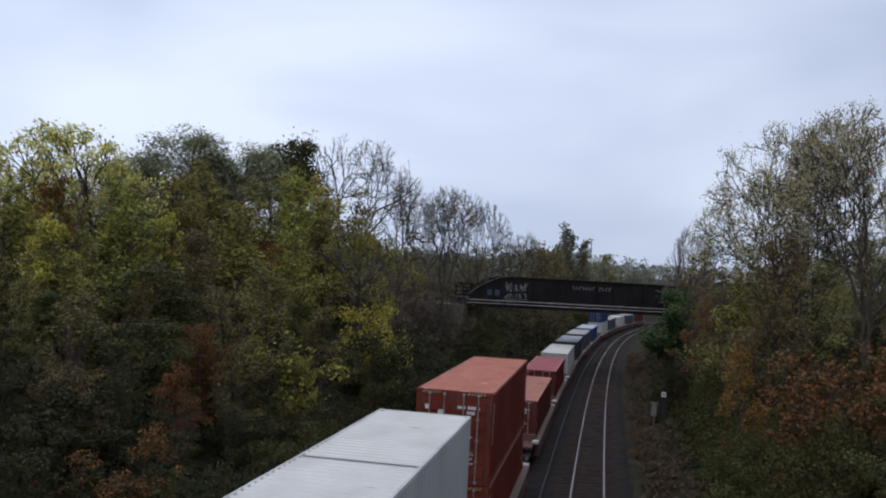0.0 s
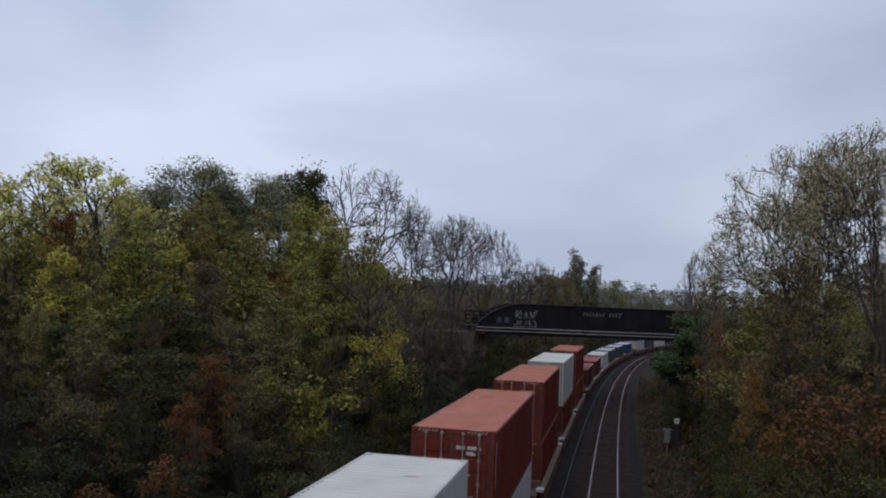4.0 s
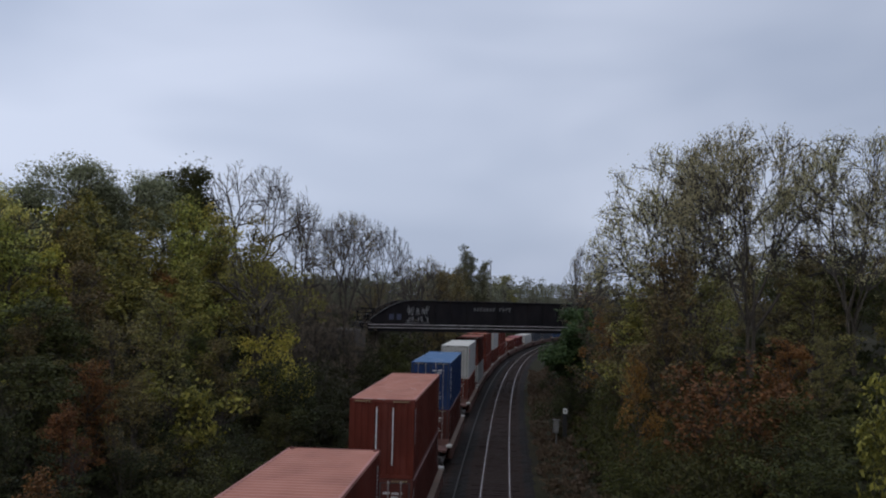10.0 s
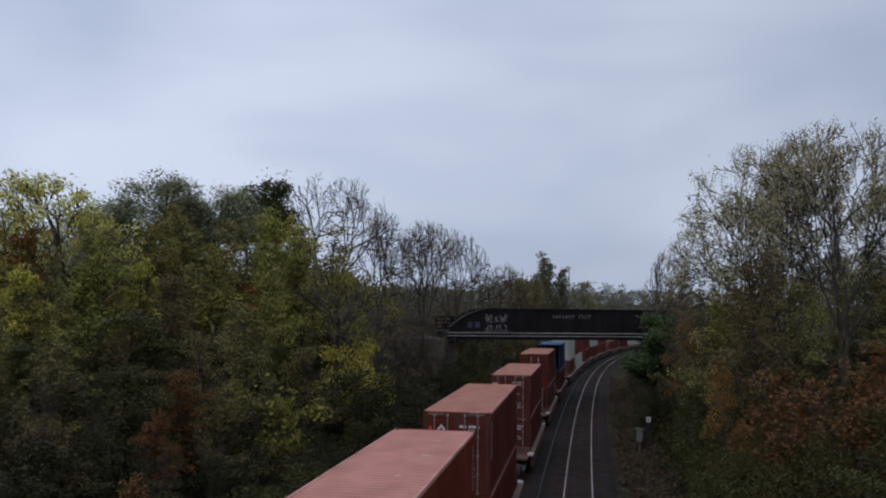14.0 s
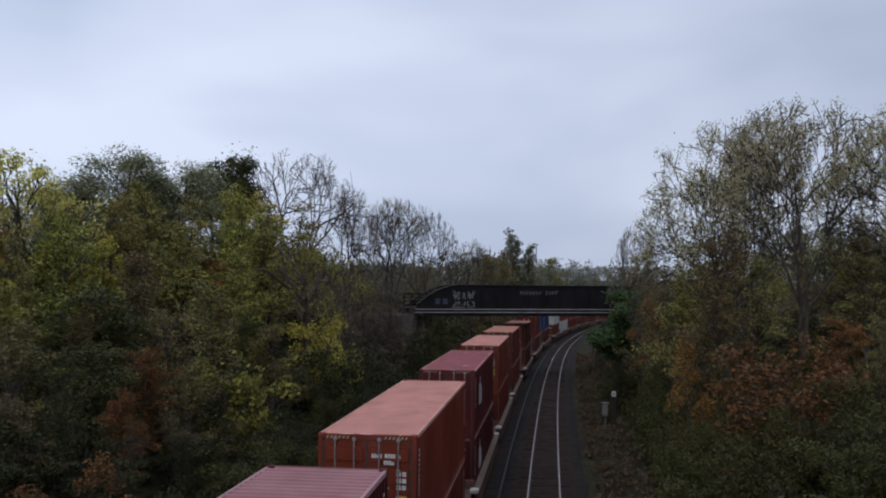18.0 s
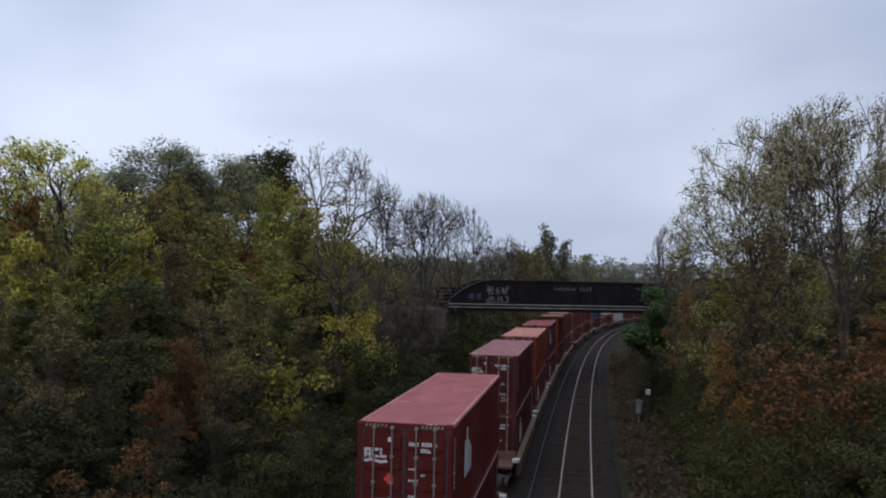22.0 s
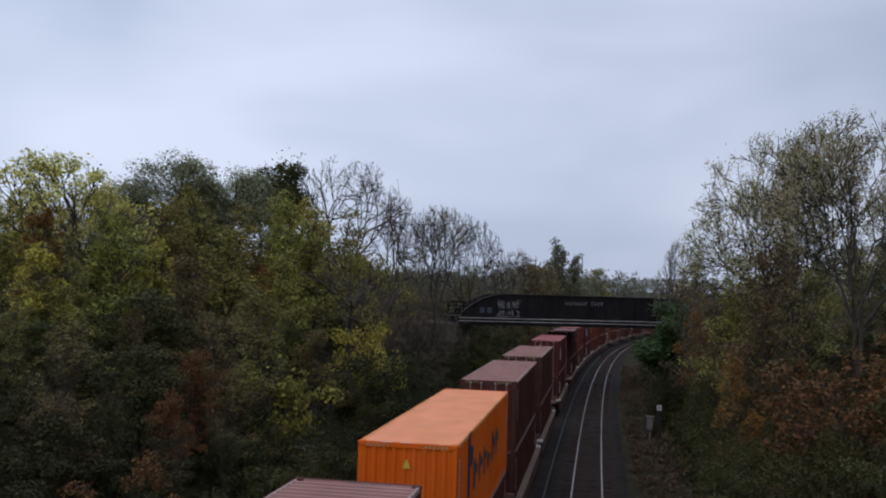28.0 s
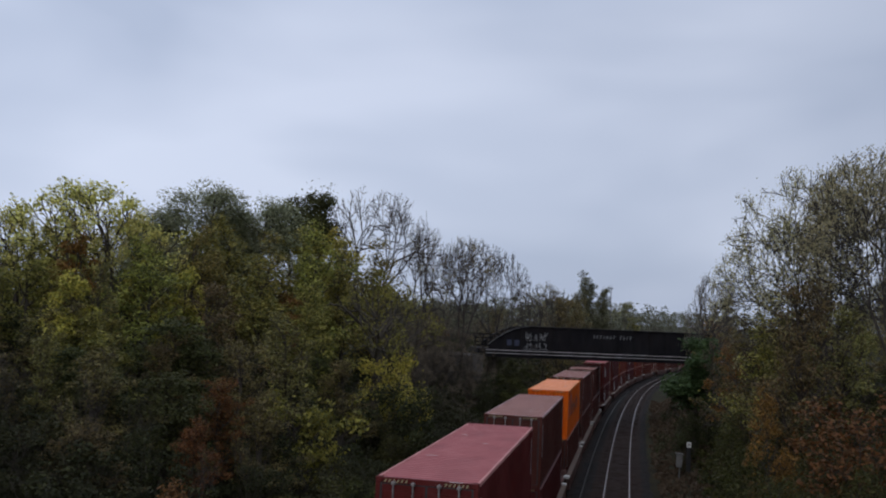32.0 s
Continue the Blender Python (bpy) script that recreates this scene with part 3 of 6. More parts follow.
def leaf_mesh(rs, centres, name, mat, count, sigma, size, quad=False, flat=0.6, droop=0.0):
    """count leaves scattered round the given centres, each a small blade of its own."""
    c = np.array([tuple(p) for p in centres], float)
    # uneven clumps: some tips carry many leaves, some few
    wgt = rs.gamma(1.1, 1.0, len(c))
    pick = rs.choice(len(c), count, p=wgt / wgt.sum())
    ball = rs.normal(0, 1, (count, 3))
    ball *= (rs.uniform(0, 1, count) ** 0.5 / (np.linalg.norm(ball, axis=1) + 1e-9))[:, None]
    p = c[pick] + ball * np.array([sigma, sigma, sigma * 0.75]) * rs.uniform(0.6, 1.3, len(c))[pick][:, None]
    p[:, 2] -= np.abs(rs.normal(0, 1, count)) * droop
    u = rs.normal(0, 1, (count, 3))
    u[:, 2] *= flat
    u /= np.linalg.norm(u, axis=1)[:, None] + 1e-9
    v = np.cross(u, rs.normal(0, 1, (count, 3)))
    v /= np.linalg.norm(v, axis=1)[:, None] + 1e-9
    ln = (size * rs.uniform(0.6, 1.35, count))[:, None]
    wd = ln * 0.38
    if quad:
        w = np.stack([p - u * ln * 0.5, p + v * wd, p + u * ln * 0.5, p - v * wd], 1).reshape(-1, 3)
        k = 4
    else:
        w = np.stack([p - u * ln * 0.5 - v * wd, p - u * ln * 0.5 + v * wd, p + u * ln * 0.5], 1).reshape(-1, 3)
        k = 3
    me = bpy.data.meshes.new(name)
    me.vertices.add(len(w))
    me.vertices.foreach_set("co", w.ravel())
    me.loops.add(count * k)
    me.loops.foreach_set("vertex_index", np.arange(count * k))
    me.polygons.add(count)
    me.polygons.foreach_set("loop_start", np.arange(count) * k)
    me.materials.append(mat)
    me.update(calc_edges=True)
    return me


def forked(rng, height, stems=1, depth=7, angle=24, first=0.24, shrink=0.8, girth=0.02, upward=0.10, lean=0.0):
    """Segments and tips of a tree whose trunk keeps dividing into arching limbs, down to fine twigs."""
    segs, tips = [], []

    def grow(p, way, length, r, level):
        n = 3 if level < 2 else 2
        for i in range(n):
            sway = 0.05 if level == 0 else 0.13
            way = (way + Vector((rng.gauss(0, sway), rng.gauss(0, sway), rng.gauss(0, sway * 0.5) + (upward if level else 0)))).normalized()
            q = p + way * (length / n)
            ra, rb = r * (1 - 0.28 * i / n), r * (1 - 0.28 * (i + 1) / n)
            segs.append((p.copy(), q.copy(), max(ra, 0.0145), max(rb, 0.0115), min(level, 3) if level > 1 else level))
            p = q
            if 1 < level < depth - 1 and i == 0 and rng.random() < 0.5:
                side = way.orthogonal().normalized()
                side.rotate(Matrix.Rotation(rng.uniform(0, 2 * math.pi), 3, way))
                grow(p, (way + side * 0.8).normalized(), length * 0.6, r * 0.4, max(level + 2, depth - 2))
        if level >= depth:
            tips.append(p.copy())
            return
        kids = 3 if rng.random() < (0.65 if level < 2 else 0.25) else 2
        az = rng.uniform(0, 2 * math.pi)
        for k in range(kids):
            tilt = radians(angle * rng.uniform(0.55, 1.35))
            side = way.orthogonal().normalized()
            side.rotate(Matrix.Rotation(az + 2 * math.pi * k / kids + rng.uniform(-0.5, 0.5), 3, way))
            w = (way * math.cos(tilt) + side * math.sin(tilt)).normalized()
            grow(p, w, length * shrink * rng.uniform(0.75, 1.15), r * (0.72 if kids == 2 else 0.62), level + 1)

    for k in range(stems):
        az = 2 * math.pi * k / stems + rng.uniform(-0.5, 0.5)
        out = lean if stems == 1 else lean + rng.uniform(0.10, 0.26)
        way = Vector((math.cos(az) * out, math.sin(az) * out, 1)).normalized()
        base = Vector((math.cos(az), math.sin(az), 0)) * (0.0 if stems == 1 else 0.03)
        grow(base - Vector((0, 0, 0.4)), way, height * first * rng.uniform(0.85, 1.15), height * girth / (1 if stems == 1 else 1.4), 0)
    return segs, tips


def crown_mesh(rs, tips, name, mat, clumps, radius, count, size, stray=0.15, deep=0.75, up=0.55):
    """Leaves in separate clumps round some of the tips, with gaps between, and a few strays along the twigs."""
    c = np.array([tuple(p) for p in tips], float)
    chosen = []
    for i in rs.permutation(len(c)):
        if stray == 1.0 or all(((c[i] - c[j]) ** 2).sum() > (0.85 * radius) ** 2 for j in chosen):
            chosen.append(i)
            if len(chosen) >= clumps:
                break
    m = c[chosen]
    rad = radius * rs.uniform(0.5, 1.3, len(m))
    pick = rs.choice(len(m), count, p=rad ** 2 / (rad ** 2).sum())
    n = rs.normal(0, 1, (count, 3))
    n /= np.linalg.norm(n, axis=1)[:, None] + 1e-9
    p = m[pick] + n * (rs.uniform(0.1, 1, count) ** 0.45 * rad[pick])[:, None] * np.array([1, 1, deep])
    loose = rs.uniform(0, 1, count) < stray
    p[loose] = c[rs.choice(len(c), loose.sum())] + rs.normal(0, max(radius * 0.4, 0.55 if stray == 1.0 else 0.0), (loose.sum(), 3))
    face = n * 0.5 + np.array([0, 0, up]) + rs.normal(0, 0.5, (count, 3))
    face /= np.linalg.norm(face, axis=1)[:, None] + 1e-9
    u = np.cross(face, rs.normal(0, 1, (count, 3)))
    u /= np.linalg.norm(u, axis=1)[:, None] + 1e-9
    v = np.cross(face, u)
    ln = (size * rs.uniform(0.55, 1.4, count))[:, None]
    wd = ln * 0.3
    w = np.stack([p - u * ln * 0.5, p + v * wd, p + u * ln * 0.5, p - v * wd], 1).reshape(-1, 3)
    me = bpy.data.meshes.new(name)
    me.vertices.add(len(w))
    me.vertices.foreach_set("co", w.ravel())
    me.loops.add(count * 4)
    me.loops.foreach_set("vertex_index", np.arange(count * 4))
    me.polygons.add(count)
    me.polygons.foreach_set("loop_start", np.arange(count) * 4)
    me.materials.append(mat)
    me.update(calc_edges=True)
    return me


# how each kind branches; clumps of leaves, their radius, leaves, leaf length, material, label
FORK, LIMB = forked, skeleton_of
KINDS = {
    "olive": (LIMB, dict(limbs=13, first=0.18, spread=42, ratio=0.42, girth=0.016, lift=0.4), 105, 0.62, 8200, 0.17, L_OLIVE, "olive-green autumn tree with uneven leafy crown"),
    "yellow": (LIMB, dict(limbs=11, first=0.25, spread=38, ratio=0.42, girth=0.015, lift=0.4), 80, 0.6, 6500, 0.17, L_YELLOW, "tall tree with yellowing leaves"),
    "ash": (FORK, dict(depth=6, angle=28, upward=0.05, first=0.24, shrink=0.80, girth=0.016), 85, 0.44, 4300, 0.18, L_ASH, "tall thin tree with sparse tufts of yellow leaves"),
    "open": (FORK, dict(depth=6, angle=36, first=0.20, shrink=0.84, girth=0.03, upward=0.04), 90, 0.55, 5200, 0.15, L_OPEN, "spreading tree with dark limbs and thin yellow-green leaves"),
    "willow": (LIMB, dict(limbs=17, first=0.12, spread=44, ratio=0.42, girth=0.016, lift=0.3), 220, 0.62, 34000, 0.10, L_WILLOW, "rounded grey-green willow with dense fine foliage"),
    "oak": (LIMB, dict(limbs=14, first=0.3, spread=50, ratio=0.42, girth=0.014), 60, 0.85, 10000, 0.17, L_OAK, "dark green tree with clumped rounded crown"),
    "clump": (LIMB, dict(limbs=6, first=0.5, spread=46, ratio=0.3, girth=0.016, lift=0.3), 11, 0.95, 8000, 0.15, L_OAK, "dark tree whose leaves stand in a few dense clumps"),
    "brown": (LIMB, dict(limbs=13, first=0.14, spread=42, ratio=0.42, girth=0.016, lift=0.35), 85, 0.55, 6000, 0.16, L_BROWN, "brownish olive tree with thinning leaves"),
    "rust": (LIMB, dict(limbs=14, first=0.25, spread=44, ratio=0.42, girth=0.014, lift=0.35), 80, 0.62, 7500, 0.17, L_RUST, "small tree with rust-red autumn leaves"),
    "bare": (FORK, dict(depth=8, angle=31, first=0.22, shrink=0.80, girth=0.017, upward=0.03), 60, 0.3, 350, 0.09, L_PALE, "bare grey-brown tree with fine arching branches"),
    "pale": (FORK, dict(depth=7, angle=30, first=0.22, shrink=0.80, girth=0.02, upward=0.03), 110, 0.34, 1500, 0.12, L_PALE, "half-bare tree with pale tan leaves"),
    "vase": (FORK, dict(stems=2, depth=8, angle=29, first=0.22, shrink=0.80, girth=0.0155, upward=0.02), 480, 0.42, 23000, 0.09, L_VASE, "broad many-limbed tree with thin straw-yellow crown"),
    "pine": (LIMB, dict(limbs=20, first=0.38, spread=60, ratio=0.30, girth=0.02, lift=0.15), 60, 0.85, 12000, 0.22, L_PINE, "dense dark green evergreen beside the bridge"),
    "brush": (LIMB, dict(stems=3, limbs=7, first=0.1, spread=42, ratio=0.5, girth=0.011, lift=0.35), 90, 0.5, 3600, 0.15, L_BRUSH, "grey-brown half-bare brush beside the bridge"),
    "amber": (LIMB, dict(limbs=12, first=0.12, spread=46, ratio=0.44, girth=0.014), 75, 0.6, 6500, 0.18, L_AMBER, "small tree with amber-orange autumn leaves"),
    "poplar": (LIMB, dict(limbs=18, first=0.12, spread=34, ratio=0.34, girth=0.012, lift=0.4), 60, 0.6, 5200, 0.24, L_POPLAR, "narrow upright grey-green poplar behind the bridge"),
    "gold": (LIMB, dict(stems=3, limbs=3, first=0.15, spread=46, ratio=0.55, girth=0.013, levels=2), 40, 1.15, 3600, 0.34, L_YELLOW, "bush with bright yellow autumn leaves"),
    "ybush": (LIMB, dict(stems=4, limbs=4, first=0.1, spread=46, ratio=0.55, girth=0.013, levels=2), 48, 0.95, 2800, 0.42, L_YBUSH, "open bush with large yellow-green leaves on the bank"),
    "gbush": (LIMB, dict(stems=4, limbs=3, first=0.1, spread=50, ratio=0.55, girth=0.011, levels=2), 44, 1.2, 4800, 0.29, L_SCRUB_SHADED, "dark tangled shrub on the bank"),
    "obush": (LIMB, dict(stems=3, limbs=3, first=0.1, spread=50, ratio=0.55, girth=0.013, levels=2), 50, 1.2, 6000, 0.27, L_GREEN, "olive-green shrub on the bank"),
    "rustbush": (LIMB, dict(stems=3, limbs=4, first=0.1, spread=48, ratio=0.55, girth=0.012, levels=2), 55, 1.1, 4500, 0.30, L_RUSTY, "shrub with rust-orange leaves on the bank"),
    "sapling": (FORK, dict(stems=3, depth=4, angle=20, first=0.36, shrink=0.72, girth=0.008), 30, 0.4, 260, 0.2, L_GREEN, "thin pale leafless saplings on the bank"),
}
UNIT = 10.0
DOMED = {"ash": 0.5, "open": 0.6, "bare": 0.42, "pale": 0.42, "vase": 0.48, "willow": 0.5, "oak": 0.5}
BUSHES = ("gold", "ybush", "gbush", "obush", "rustbush", "sapling")
PROTO = {}


def spread_of(tips):
    return float(np.percentile([math.hypot(t.x, t.y) for t in tips if t.z > UNIT * 0.4] or [2.5], 92))


def tree_meshes(kind, variant):
    """The trunk, the crown, the label and the crown's width of one kind of tree, ten metres tall."""
    key = (kind, variant)
    if key not in PROTO:
        way_of, spec, clumps, radius, count, size, mat, label = KINDS[kind]
        spec = dict(spec)
        if variant >= 3:  # a lighter build for the deep rows of the wood
            count, size = int(count * 0.6), size * 1.25
            if way_of is skeleton_of:
                spec["levels"], clumps = 2, int(clumps * 0.7)
        rng = random.Random(hash_of(kind) + variant * 97)
        rs = np.random.RandomState(hash_of(kind) + variant * 31)
        segs, tips = way_of(rng, UNIT, **spec)
        k = UNIT / (float(np.percentile([t.z for t in tips], 96 if way_of is skeleton_of else 88)) + 0.6 * radius)
        segs = [(a * k, b * k, ra * k, rb * k, lv) for a, b, ra, rb, lv in segs]
        tips = [t * k for t in tips]
        high = [t for t in tips if t.z > UNIT * 0.5]
        mid = sum(high, Vector()) / max(1, len(high))
        # keep the crown over the foot: shear out what lean is left
        lean_x, lean_y = mid.x / mid.z * 0.8, mid.y / mid.z * 0.8
        upright = lambda p: Vector((p.x - lean_x * p.z, p.y - lean_y * p.z, p.z))
        segs = [(upright(a), upright(b), ra, rb, lv) for a, b, ra, rb, lv in segs]
        tips = [upright(t) for t in tips if t.z > UNIT * 0.12]
        if kind in ("clump", "pine"):
            tips = [t for t in tips if t.z > UNIT * (0.66 if kind == "clump" else 0.42)]
        wide_ = spread_of(tips)
        broad = 2 * (wide_ + 0.7 * radius)
        if kind in DOMED:
            # an evenly rounded head: twigs end where it ends
            deep_ = UNIT * DOMED[kind]

            def reach(p):
                z_ = max(p.z - (UNIT - deep_), 0)
                return math.sqrt((p.x ** 2 + p.y ** 2) / wide_ ** 2 + (z_ / deep_) ** 2) / (1 + 0.12 * noise.noise(p * 0.6))
            segs = [g_ for g_ in segs if reach(g_[1]) < 1]
            if way_of is forked:
                # what grew from a cut limb goes with it
                ends, kept = {0}, []
                for g_ in segs:
                    if g_[0].z < 0.1 or tuple(round(v, 4) for v in g_[0]) in ends:
                        ends.add(tuple(round(v, 4) for v in g_[1]))
                        kept.append(g_)
                segs = kept
                tips = [t for t in tips if tuple(round(v, 4) for v in t) in ends]
            tips = [t for t in tips if reach(t) < 1] + [g_[1] for g_ in segs if g_[4] >= 2 and reach(g_[1]) > 0.8]
            broad = 2 * float(np.percentile([math.hypot(t.x, t.y) for t in tips if t.z > UNIT * 0.55], 88)) + 0.6 * radius
        wood = wood_mesh(segs, "trunk", M_BARK, M_TWIG if kind in ("bare", "pale", "vase", "sapling") else M_BARK)
        crown = crown_mesh(rs, tips, "crown", mat, clumps, radius, count, size, stray=0.1 if kind == "clump" else 0.3 if kind in ("ash", "open", "bare", "pale", "vase") else 0.18)
        PROTO[key] = (wood, crown, label, broad)
    return PROTO[key]


def hash_of(word):
    return sum((i + 1) * ord(c) for i, c in enumerate(word))


def plant(kind, px, py, top, width=None, variant=None):
    """A tree whose crown reaches the height top above the rails and is width metres across."""
    turn = random.Random(round(px * 10) * 7919 + round(py * 10))
    v = turn.randrange(3) if variant is None else variant
    wood, crown, label, broad = tree_meshes(kind, v)
    z = ground_at(px, py) - 0.1
    k = max(top - z, 1.2) / UNIT
    bush = kind in BUSHES
    t = new("shrub" if bush else "tree", wood)
    tagged(t, label, "shrub" if bush else "tree", "shrubs on the banks" if bush else "trees along the cutting")
    kx = k * (1.25 if bush else 1.05) if width is None else min(max(width / broad, k * 0.4), k * 1.7)
    t.matrix_basis = pose(px, py, z, 0, 0, turn.uniform(0, 360)) @ Matrix.Diagonal((kx, kx, k, 1))
    c = new("crown", crown)
    c.parent = t
    return t


